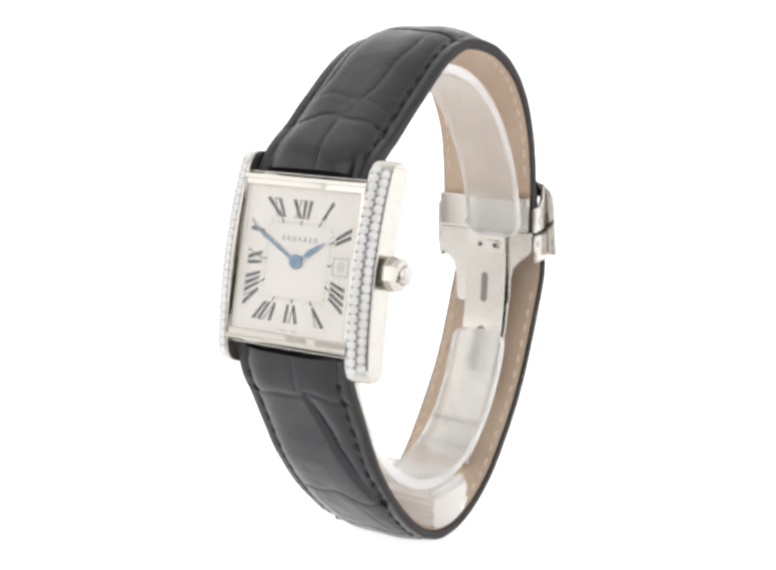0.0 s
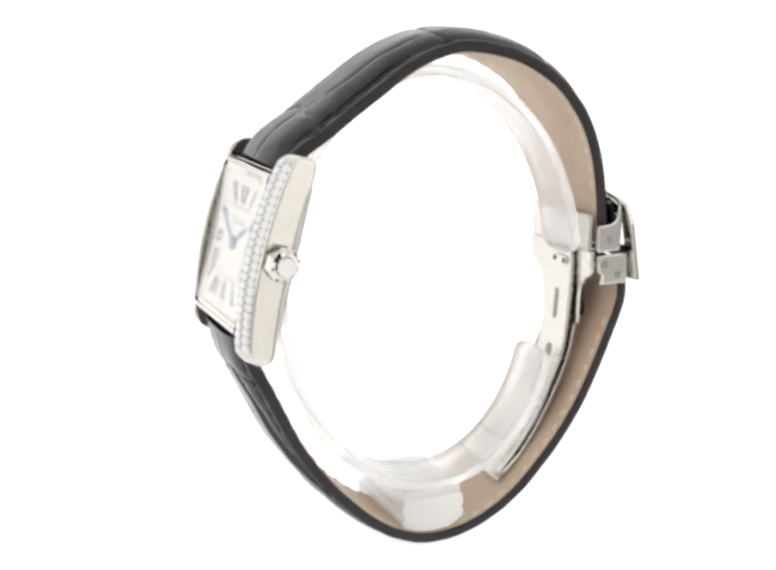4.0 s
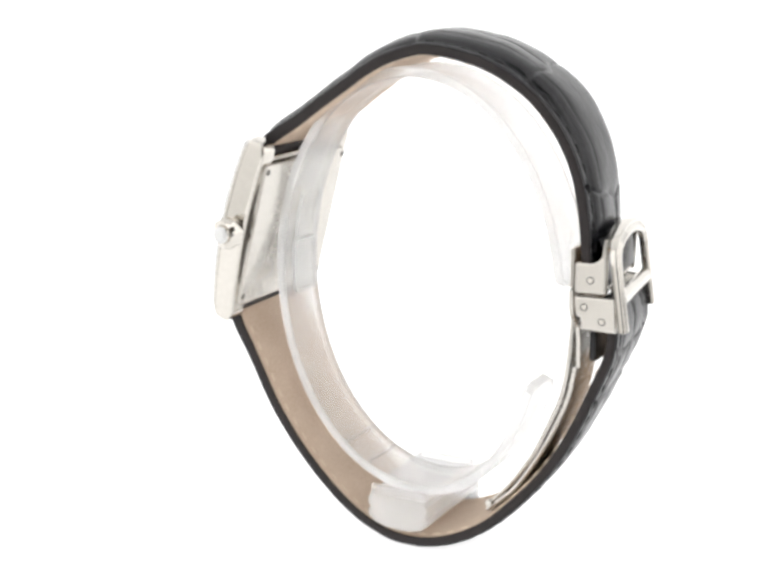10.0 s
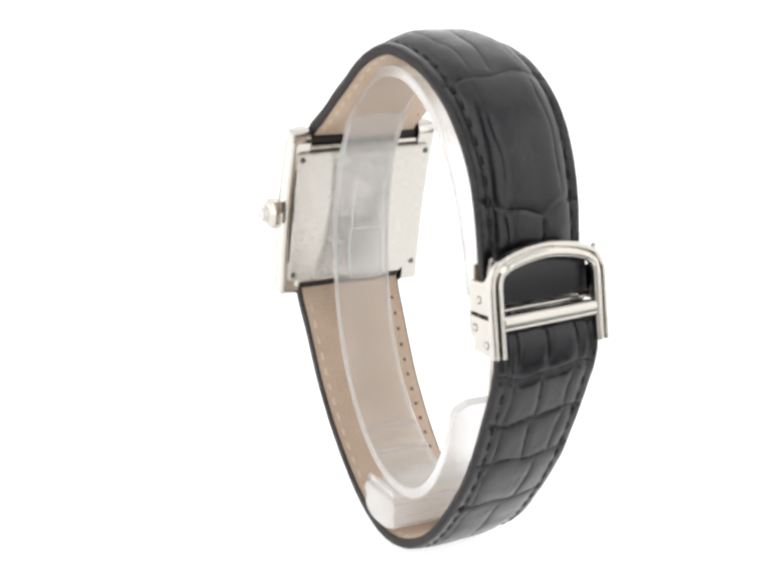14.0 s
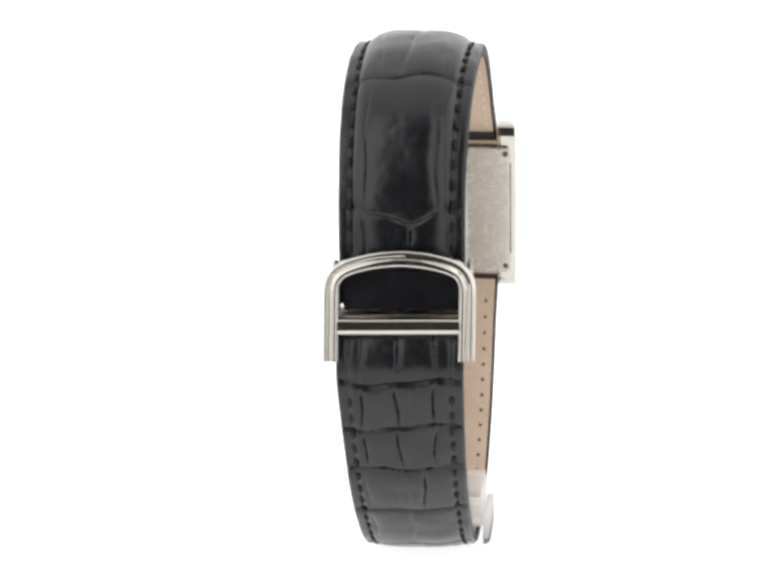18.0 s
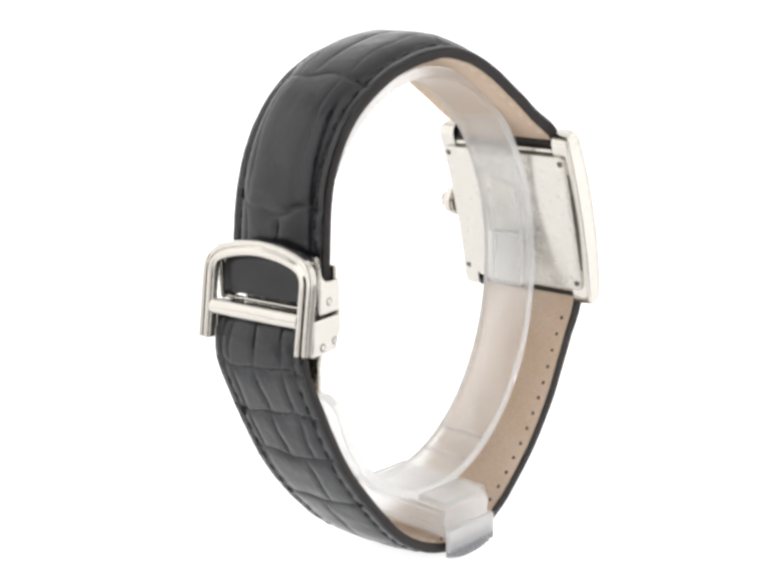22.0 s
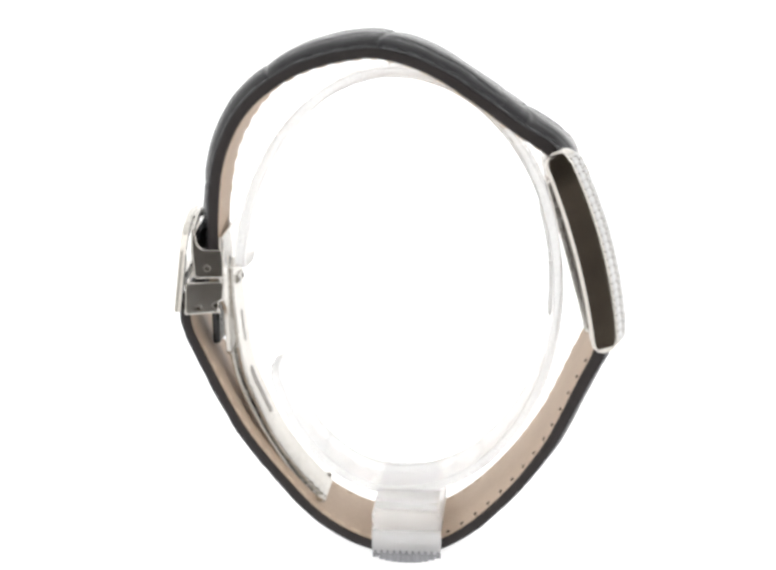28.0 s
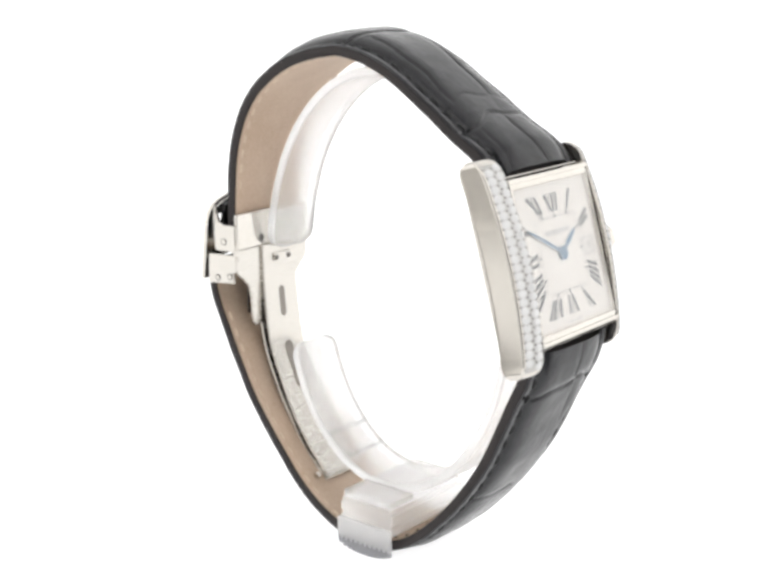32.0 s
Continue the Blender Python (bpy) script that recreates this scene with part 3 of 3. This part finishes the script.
def brilliant():
    bm = bmesh.new()
    n = 8
    top = [bm.verts.new((0.35 * math.cos(k * math.tau / n), 0.35 * math.sin(k * math.tau / n), 0.20)) for k in range(n)]
    gird = [bm.verts.new((0.605 * math.cos((k + 0.5) * math.tau / n), 0.605 * math.sin((k + 0.5) * math.tau / n), 0.03)) for k in range(n)]
    tip = bm.verts.new((0, 0, -0.42))
    bm.faces.new(top)
    for k in range(n):
        j = (k + 1) % n
        bm.faces.new((top[k], gird[k], top[j]))
        bm.faces.new((gird[k], gird[j], top[j]))
        bm.faces.new((gird[j], gird[k], tip))
    bmesh.ops.recalc_face_normals(bm, faces=bm.faces)
    return bm


gem = None
for side in (-1, 1):
    r = rail(side)
    for row in range(2):
        for k in range(24 - row):
            v = -13.3 + 26.6 * (k + 0.5 * row) / 23
            x = 10.52 if row == 0 else 11.68
            d = (face(x, v + 0.3) - face(x, v - 0.3)) / 0.6
            p, nor = Vector((side * x, v, face(x, v) - 0.02)), Vector((side * (face(x - 0.25, v) - face(x + 0.25, v)) * 2, -d, 1))
            m = nor.to_track_quat("Z", "Y").to_matrix().to_4x4() @ Matrix.Rotation(0.4 * ((k * 7) % 5), 4, "Z")
            m.translation = p * MM
            if gem is None:
                gem = part("diamond", brilliant(), STONE, r, "brilliant-cut clear diamond", smooth=False)
                gem.matrix_basis = m
            else:
                tagged(twin(gem, r, m), "brilliant-cut clear diamond")

bead = None
for r in [o for o in watch.children if o.name.startswith("rail")]:
    side = 1 if r.data.vertices[0].co.x > 0 else -1
    for row in range(2):
        for k in range(23):
            v = -13.3 + 26.6 * (k + 0.5 + 0.5 * row) / 23
            if v > 13.4:
                continue
            for dx in (-0.45, 0.45):
                x = (10.52 if row == 0 else 11.68) + dx
                m = Matrix.Translation(Vector((side * x, v, face(x, v) + 0.02)) * MM)
                if bead is None:
                    bm = bmesh.new()
                    bmesh.ops.create_icosphere(bm, subdivisions=1, radius=0.14)
                    bead = part("setting_bead", bm, BEAD, r, "tiny grey setting bead")
                    bead.matrix_basis = m
                else:
                    twin(bead, r, m)

# crown: eight-sided, with a stone at its tip
CZ = -3.14
rings = []
for x, rr, eight in ((12.2, 1.1, 0), (13.1, 1.1, 0), (13.12, 2.0, 1), (13.3, 2.3, 1), (13.55, 2.42, 1), (14.4, 2.45, 1), (14.75, 2.38, 1), (15.3, 1.9, 1), (15.42, 1.62, 0), (15.5, 1.5, 0), (15.46, 1.35, 0), (15.95, 1.28, 0), (16.1, 1.12, 0)):
    ring = []
    for k in range(48):
        a = k * math.tau / 48
        b = (a + math.pi / 8) % (math.pi / 4) - math.pi / 8
        f = 0.955 / math.cos(b) if eight else 1.0
        ring.append(Vector((x, rr * f * math.cos(a), CZ + rr * f * math.sin(a))))
    rings.append(ring)
stem = [[Vector((x, 1.75 * math.cos(k * math.tau / 24), CZ + 1.75 * math.sin(k * math.tau / 24))) for k in range(24)] for x in (12.3, 13.15)]
headpart("crown_stem", loft(stem), SCREW_AND_SHADE, None, "dark crown tube")
crown = part("crown", loft(rings), STEEL, watch, "faceted white gold winding crown", angle=22)
crown.matrix_basis = HEADM
bm = brilliant()
bm.transform(Matrix.Scale(2.25, 4))
st = part("crown_stone", bm, STONE, crown, "clear stone in the crown tip", smooth=False)
st.matrix_basis = Matrix.Translation((16.1 * MM, 0, CZ * MM)) @ Matrix.Rotation(radians(90), 4, "Y")

# case back with its four screws
back = headpart("case_back", prism(rounded(-11.7, 11.7, -11.5, 11.3, 0.7), -6.1, -4.9, 0.25), BRUSHED, None, "brushed white gold case back plate")
for sx in (-1, 1):
    for v in (10.2, -10.25):
        bm = prism([(0.5 * math.cos(k * math.tau / 14), 0.5 * math.sin(k * math.tau / 14)) for k in range(14)], -6.16, -6.0, 0.05, 1)
        bm.transform(Matrix.Translation((sx * 11.0, v, 0)))
        part("screw", bm, SCREW_AND_SHADE, back, "small dark case screw")
# Dark frame in place of the shadow at the step of the back plate.
headpart("step_shade", prism(rounded(-11.88, 11.88, -11.66, 11.46, 0.8), -5.3, -5.12), SCREW_AND_SHADE, None, "dark frame standing for the shadow round the case back")
for sv in (1, -1):
    headpart("spring_bar", block(-9.6, 9.6, sv * 11.9 - 0.4, sv * 11.9 + 0.4, -5.5, -4.2, 0.3, 3), STEEL, None, "polished strap bar")
    roll = [[Vector((x, sv * 12.95 + r * math.cos(k * math.tau / 16), -4.1 + r * math.sin(k * math.tau / 16))) for k in range(16)] for x, r in ((-9.3, 0.7), (-9.2, 0.95), (9.2, 0.95), (9.3, 0.7))]
    headpart("strap_fold", loft(roll), EDGE, None, "black folded strap end round the bar")

# ---- clasp ----
CM = -2.9  # its middle across the strap
YAW = math.atan(0.12)


def cy(z, x, base=0.0):
    """How the clasp leans: outwards towards its foot and towards the crown side."""
    return base - 0.14 * (z - 43.5) + 0.12 * (x - CM)


def leaned(bm, base=33.9):
    """Puts (x, y, z) meshes built flat (y = depth) into the leaning plane of the bow."""
    for v in bm.verts:
        v.co.y += cy(v.co.z, v.co.x, base)
    return bm


def tube_along(path, prof, closed=False):
    """Sweeps a profile (in-plane offset, depth) along a path in the x, z plane."""
    rings = []
    n = len(path)
    for i, p in enumerate(path):
        a, b = path[max(i - 1, 0)], path[min(i + 1, n - 1)]
        t = (Vector(b) - Vector(a)).normalized()
        nx = Vector((-t.y, t.x))
        rings.append([Vector((p[0] + nx.x * o, d, p[1] + nx.y * o)) for o, d in prof])
    return loft(rings)


RIDGE = [(-1.05, -0.5), (-1.05, 0.15), (-0.97, 0.42), (-0.75, 0.55), (-0.42, 0.52), (-0.24, 0.3), (-0.12, 0.34), (0.05, 0.58), (0.4, 0.7), (0.72, 0.66), (0.95, 0.45), (1.03, 0.2), (1.03, -0.5)]
ROUND = [(-1.05, -0.5), (-1.05, 0.1), (-0.92, 0.4), (-0.55, 0.62), (-0.1, 0.7), (0.35, 0.66), (0.8, 0.46), (1.02, 0.1), (1.02, -0.5)]
arch = [(8.5, 38.7), (8.5, 47.0), (8.45, 48.1), (8.1, 49.2), (7.2, 50.1), (5.6, 50.75), (3.4, 51.25), (1.2, 51.5), (0.0, 51.55)]
arch = [(CM + x, z) for x, z in arch] + [(CM - x, z) for x, z in reversed(arch[:-1])]
pts, _, _ = spline(arch, 90)
bow = part("buckle_bow", leaned(tube_along([(p.x, p.y) for p in pts], RIDGE)), STEEL, watch, "polished D-shaped buckle bow", angle=50)
part("cross_bar", leaned(tube_along([(CM + 7.6, 43.0), (CM, 43.0), (CM - 7.6, 43.0)], ROUND)), STEEL, bow, "polished cross bar", angle=50)
part("pin", turned(loft([[Vector((x, 0.35 * math.cos(a * math.tau / 10), 0.35 * math.sin(a * math.tau / 10))) for a in range(10)] for x in (-7.4, -3.2, -3.1, 3.1, 3.2, 7.4)]), Matrix.Translation((CM, 31.4, 43.9)) @ Matrix.Rotation(radians(7), 4, "Z")), STEEL, bow, "thin steel pin", angle=40)
part("bow_backing", leaned(tube_along([(p.x, p.y) for p in pts[26:64]], [(-0.8, -1.25), (-0.8, -0.85), (0.7, -0.85), (0.7, -1.25)])), STEEL, bow, "thin polished frame behind the bow")
# leather tongue behind the bow
tab = []
tp, tt, _ = spline([(30.6, 50.9), (31.2, 49.4), (31.5, 47.2), (31.6, 44.8)], 30)
for p, t in zip(tp, tt):
    nor = Vector((t.y, -t.x))
    tab.append([Vector((CM + q * 7.3, p.x + nor.x * h + 0.12 * q * 7.3, p.y + nor.y * h)) for q, h in ((-1, -0.5), (-1, 0.1), (-0.9, 0.3), (0, 0.4), (0.9, 0.3), (1, 0.1), (1, -0.5), (0, -0.5))])
part("strap_tongue", loft(tab), LEATHER, watch, "black leather tongue behind the bow")


def cheek(sx):
    """Pose of a clamp cheek, in millimetres."""
    return Matrix.Translation((CM + sx * 8.45, 29.7 + 0.12 * sx * 8.45, 0)) @ Matrix.Rotation(YAW, 4, "Z") @ Matrix.Translation((0, -29.7, 0))


def clamp(name, outline, label):
    """Two cheeks cut from plate, either side of the strap; outline as (depth, height)."""
    bm = bmesh.new()
    for sx in (-1, 1):
        b = prism(outline, -0.38, 0.38, 0.3, 4)
        b.transform(Matrix(((0, 0, 1, 0), (1, 0, 0, 0), (0, 1, 0, 0), (0, 0, 0, 1))))
        bmesh.ops.recalc_face_normals(b, faces=b.faces)
        b.transform(cheek(sx))
        me = bpy.data.meshes.new("tmp")
        b.to_mesh(me)
        b.free()
        bm.from_mesh(me)
        bpy.data.meshes.remove(me)
    return part(name, bm, SATIN, watch, label, angle=50, even=True)


def arc(cy0, cz0, r, a0, a1, n=6):
    return [(cy0 + r * math.cos(radians(a0 + (a1 - a0) * k / n)), cz0 + r * math.sin(radians(a0 + (a1 - a0) * k / n))) for k in range(n + 1)]


# the upper cheek sweeps up in a hollow curve beside the bow; the lower one is bitten off at its foot
c1 = clamp("upper_clamp", arc(27.9, 43.9, 0.4, 270, 180, 3) + arc(27.9, 47.4, 0.4, 180, 90, 3) + arc(29.6, 49.5, 1.7, 270, 340, 6) + [(31.55, 51.2), (31.95, 51.3), (32.1, 49.0), (32.05, 46.0)] + arc(31.5, 43.9, 0.4, 360, 270, 3), "polished clamp cheeks with a rivet")
c2 = clamp("lower_clamp", [(28.3, 38.4), (28.5, 39.4), (28.35, 40.0), (27.7, 40.4)] + arc(27.9, 42.6, 0.45, 180, 90, 3) + arc(32.9, 42.6, 0.4, 90, 0, 3) + arc(33.1, 38.5, 0.4, 0, -90, 3), "polished lower clamp cheeks with rivets")
bm = block(CM - 8.1, CM + 8.1, 27.0, 27.7, 43.75, 49.5, 0.2)
for v in bm.verts:
    v.co.y += 0.06 * (v.co.x - CM)
part("clamp_plate", bm, STEEL, c1, "polished inner plate", angle=50, even=True)
bm = prism([(0.75, 0), (0, 0.85), (-0.75, 0), (0, -0.85)], -0.06, 0.06)
bm.transform(Matrix.Translation((-5.5, 26.84, 45.0)) @ Matrix.Rotation(radians(90), 4, "X"))
part("hallmark", bm, BEAD, c1, "small stamped diamond-shaped mark", smooth=False)


def disc(r, d):
    return prism([(r * math.cos(k * math.tau / 16), r * math.sin(k * math.tau / 16)) for k in range(16)], -d, d, 0.05, 1)


for parent, sx, y, z in ((c1, 1, 29.7, 45.4), (c1, -1, 29.9, 45.1), (c2, 1, 28.9, 41.6), (c2, 1, 31.4, 39.7), (c2, -1, 28.9, 39.6), (c2, -1, 31.4, 39.2)):
    for name, r, d, material, label in (("rivet_seat", 0.55, 0.04, SCREW_AND_SHADE, "dark countersink round the rivet"), ("rivet", 0.4, 0.1, STEEL, "small round rivet")):
        bm = disc(r, d)
        bm.transform(cheek(sx) @ Matrix.Translation((sx * 0.38, y, z)) @ Matrix.Rotation(radians(90), 4, "Y"))
        part(name, bm, material, parent, label)


def blade(name, points, half, thick, label, parent=None, material=BRUSHED, run=(0.0, 1.0)):
    """A plate along a curve (y, z); run picks the stretch of the curve that it covers."""
    p, t, _ = spline(points, 161)
    rings = []
    for k in range(41):
        f = run[0] + (run[1] - run[0]) * k / 40
        i = round(f * 160)
        c, d = p[i], t[i]
        nor = Vector((-d.y, d.x))
        hw = lerp(half, k / 40)
        rings.append([Vector((CM + 0.9 + x, c.x + nor.x * h, c.y + nor.y * h)) for x, h in ((-hw, 0), (-hw + 0.12, thick), (hw - 0.12, thick), (hw, 0), (hw - 0.12, -thick), (-hw + 0.12, -thick))])
    return part(name, loft(rings), material, parent or watch, label)


# wide shoulder plate narrowing into the folding blades
sh = [(8.6, 43.72), (8.6, 41.0), (8.2, 40.0), (7.0, 39.0), (5.6, 37.6), (5.0, 35.6), (4.9, 31.6), (4.4, 31.0), (-4.4, 31.0), (-4.9, 31.6), (-5.0, 35.6), (-5.6, 37.6), (-7.0, 39.0), (-8.2, 40.0), (-8.6, 41.0), (-8.6, 43.72)]
bm = prism([(CM + x, z) for x, z in sh], -0.35, 0.35, 0.1, 1)
bm.transform(Matrix(((1, 0, 0, 0), (0, 0, 1, 0), (0, 1, 0, 0), (0, 0, 0, 1))))
bmesh.ops.recalc_face_normals(bm, faces=bm.faces)
for v in bm.verts:
    v.co.y += 27.4 + 0.06 * (v.co.x - CM)
part("shoulder_plate", bm, STEEL, watch, "polished T-shaped clasp plate", angle=50, even=True).data.materials[0] = BRUSHED
INNER = [(26.7, 43.8), (26.7, 40), (26.4, 36), (25.9, 31.0), (25.1, 26.8), (23.5, 22.8), (20.7, 16.8), (17.0, 11.5), (13.4, 7.6)]
b1 = blade("inner_blade", INNER, [(0, 3.7), (1, 3.7)], 0.32, "curved brushed folding blade")
b2 = blade("outer_blade", [(27.2, 31.5), (26.3, 27.0), (24.5, 22.4), (21.7, 16.9), (18.0, 11.3), (13.5, 7.0)], [(0, 4.0), (1, 4.0)], 0.30, "curved brushed outer blade")
recess = part("hinge_recess", block(-3.4, 0.5, 26.1, 26.45, 40.8, 42.2, 0.12), BRUSHED, b1, "small hinge recess")
for x in (-2.9, -0.1):
    bm = disc(0.42, 0.12)
    bm.transform(Matrix.Translation((x, 26.08, 41.4)) @ Matrix.Rotation(radians(90), 4, "X"))
    part("pin_hole", bm, SCREW_AND_SHADE, recess, "dark round pin hole")
# Slots are not cut; darker strips carry their shade as colour.
SLOT = mat("shadowed_steel", (0.24, 0.22, 0.20), 0.35, 1.0)
for run, wide in (((0.18, 0.31), 0.72), ((0.41, 0.62), 1.05)):
    blade("slot", INNER, [(0, 0.1), (0.04, 0.6 * wide), (0.1, wide), (0.9, wide), (0.96, 0.6 * wide), (1, 0.1)], 0.36, "slot in the blade, its shade put into the colour", b1, SLOT, run)
for x in (CM - 4.5, CM + 4.9):
    bm = disc(0.55, 0.3)
    bm.transform(Matrix.Translation((x, 13.9, 8.2)) @ Matrix.Rotation(radians(90), 4, "Y"))
    part("rivet", bm, BRUSHED, b2, "small round rivet")
# tail of the strap folded inside the clasp
bm = block(CM - 3.4, CM + 3.4, 28.7, 29.8, 32.2, 39.0, 0.3)
part("strap_tail", bm, LEATHER, watch, "black leather strap tail inside the clasp")

# ---- clear display stand ----
stand = tagged(new("display_stand"), "clear acrylic C-shaped watch stand inside the strap", "stand")
RING0, RING1, RX0, RX1 = 4.5, 336.5, -4.75, 4.75


def ring_point(a, x, r):
    """The free end past the foot is bent inwards."""
    turn = math.degrees(a)
    y = (23.0 + r) * math.cos(a) - 2.7 * max(0.0, (turn - 276) / 60) ** 1.2
    return Vector((-0.65 + x + 0.027 * y, 2.0 + y, 40.75 + (31.05 + r) * math.sin(a)))


def ring_rows(a0, a1, n, x0, x1, r0, r1, round_ends=2.2):
    """A bent strip between two angles, with rounded corners at its ends."""
    rows = []
    for k in range(n + 1):
        f = k / n
        f = f * f * (3 - 2 * f) if n < 30 else f
        a = radians(a0 + (a1 - a0) * f)
        d = min(f, 1 - f) * radians(abs(a1 - a0)) * 27
        cut = round_ends - math.sqrt(max(0.0, round_ends ** 2 - (round_ends - d) ** 2)) if d < round_ends else 0.0
        lo, hi = x0 + cut, x1 - cut
        rows.append([ring_point(a, x, r) for x, r in ((lo, r0 + 0.2), (lo + 0.2, r0), (hi - 0.2, r0), (hi, r0 + 0.2), (hi, r1 - 0.2), (hi - 0.2, r1), (lo + 0.2, r1), (lo, r1 - 0.2))])
    return rows


ring = part("c_ring", loft(ring_rows(RING0, RING1, 220, RX0, RX1, 0, 1.5)), ACRYLIC, stand, "clear bent acrylic ring")
ring.data.materials.append(CUT)
for i, f in enumerate(ring.data.polygons):
    f.material_index = 0 if i % 8 in (1, 5) and len(f.vertices) == 4 else 1


def rim_loop(a0, a1, x0, x1, r):
    """Outline of a bent strip with rounded corners, as (angle in degrees, x)."""
    g = math.degrees(r / 27)
    out = []
    for ca, cx, b0 in ((a1 - g, x1 - r, 0), (a0 + g, x1 - r, 90), (a0 + g, x0 + r, 180), (a1 - g, x0 + r, 270)):
        for k in range(9):
            b = radians(b0 + 90 * k / 8)
            out.append((ca + g * math.cos(b), cx + r * math.sin(b)))
    fine = []
    for p, q in zip(out, out[1:] + out[:1]):
        n = max(1, int(abs(p[0] - q[0]) / 2.5))
        fine += [(p[0] + (q[0] - p[0]) * k / n, p[1] + (q[1] - p[1]) * k / n) for k in range(n)]
    return fine


def rim(a0, a1, x0, x1, r, wide, h0, h1):
    path = rim_loop(a0, a1, x0, x1, r)
    rows = []
    for k in range(len(path) + 1):
        p, q, o = path[k % len(path)], path[(k + 1) % len(path)], path[k - 1]
        d = Vector(((q[0] - o[0]) * radians(27), q[1] - o[1])).normalized()
        n = Vector((-d.y, d.x))
        rows.append([ring_point(radians(p[0] + math.degrees(n.x * w / 27)), p[1] + n.y * w, h) for w, h in ((-wide, h0), (wide, h0), (wide, h1), (-wide, h1))])
    return loft(rows, caps=False)


for a in (237.5, 248.5, 291.5, 303):
    part("seam", loft(ring_rows(a, a + 0.6, 4, RX0 + 0.2, RX1 - 0.2, -0.03, 1.53, 0.05)), MILKY, ring, "milky joint across the ring")
# clear clip behind the case
tab = part("clip_plate", loft(ring_rows(171.5, 187, 20, -3.3, 2.5, -0.5, -0.1, 0.6)), ACRYLIC, stand, "clear plastic clip plate behind the case")
part("clip_rim", rim(171.5, 187, -3.3, 2.5, 0.6, 0.1, -0.55, -0.05), EDGELIGHT, tab, "clip rim with its bright edge line put into the colour")
for x in (-3.2, 2.1):
    part("clip_arm", loft(ring_rows(157, 171.3, 16, x - 0.22, x + 0.22, -0.5, -0.1, 0.2)), EDGELIGHT, tab, "clear clip arm whitened for its bright edges")


def stepped(x0, x1, outline, bevel):
    bm = prism([(y, z) for y, z in outline], x0, x1, bevel, 2)
    bm.transform(Matrix(((0, 0, 1, 0), (1, 0, 0, 0), (0, 1, 0, 0), (0, 0, 0, 1))))
    bmesh.ops.recalc_face_normals(bm, faces=bm.faces)
    return bm


BASE = [(-4.8, 4.2), (-3.6, 3.2), (-1.6, 2.65), (0.4, 2.5), (2.4, 2.65), (4.4, 3.2), (5.6, 4.2), (5.6, 5.3), (5.3, 5.5), (5.3, 5.9), (5.6, 6.1), (5.6, 7.3), (5.2, 7.5), (5.2, 8.1), (-4.4, 8.1), (-4.4, 7.5), (-4.8, 7.3), (-4.8, 6.1), (-4.5, 5.9), (-4.5, 5.5), (-4.8, 5.3)]
part("base_block", stepped(-11.2, 6.4, BASE, 0.35), CAST, stand, "clear stepped acrylic block inside the strap", angle=35)
for x0, x1 in ((-10.9, -5.5), (5.4, 6.1)):
    part("flange", block(x0, x1, -4.3, 5.1, 8.15, 9.3, 0.2), ACRYLIC, stand, "thin clear flange beside the ring", angle=50, even=True)
part("foot", block(-12.2, -11.25, -4.9, 5.5, 1.6, 5.2, 0.3, 3), HAZY, stand, "clear acrylic lip beside the strap", angle=50, even=True)
bm = bmesh.new()
for k in range(11):
    y = -4.4 + 9.4 * k / 10
    low = 0.06 + 0.9 * abs((y - 0.4) / 4.9) ** 2.4
    for b in (block(-11.95, -11.3, y - 0.46, y + 0.46, low, 2.3, 0.05, 1), block(-12.25, -12.0, y - 0.25, y + 0.22, low + 0.1, 2.2, 0.08, 1)):
        me = bpy.data.meshes.new("tmp")
        b.to_mesh(me)
        b.free()
        bm.from_mesh(me)
        bpy.data.meshes.remove(me)
part("foot_ribs", bm, SMOKE, stand, "grey ribbed rim of the foot")


# ---- movement ----
def motions():
    rows = [(k * 0.5, pose(0, 0, 0, 0, 0, -32.01 - 8.665 * k * 0.5)) for k in range(65)]
    walk(watch, rows)
    walk(stand, rows)


motions()
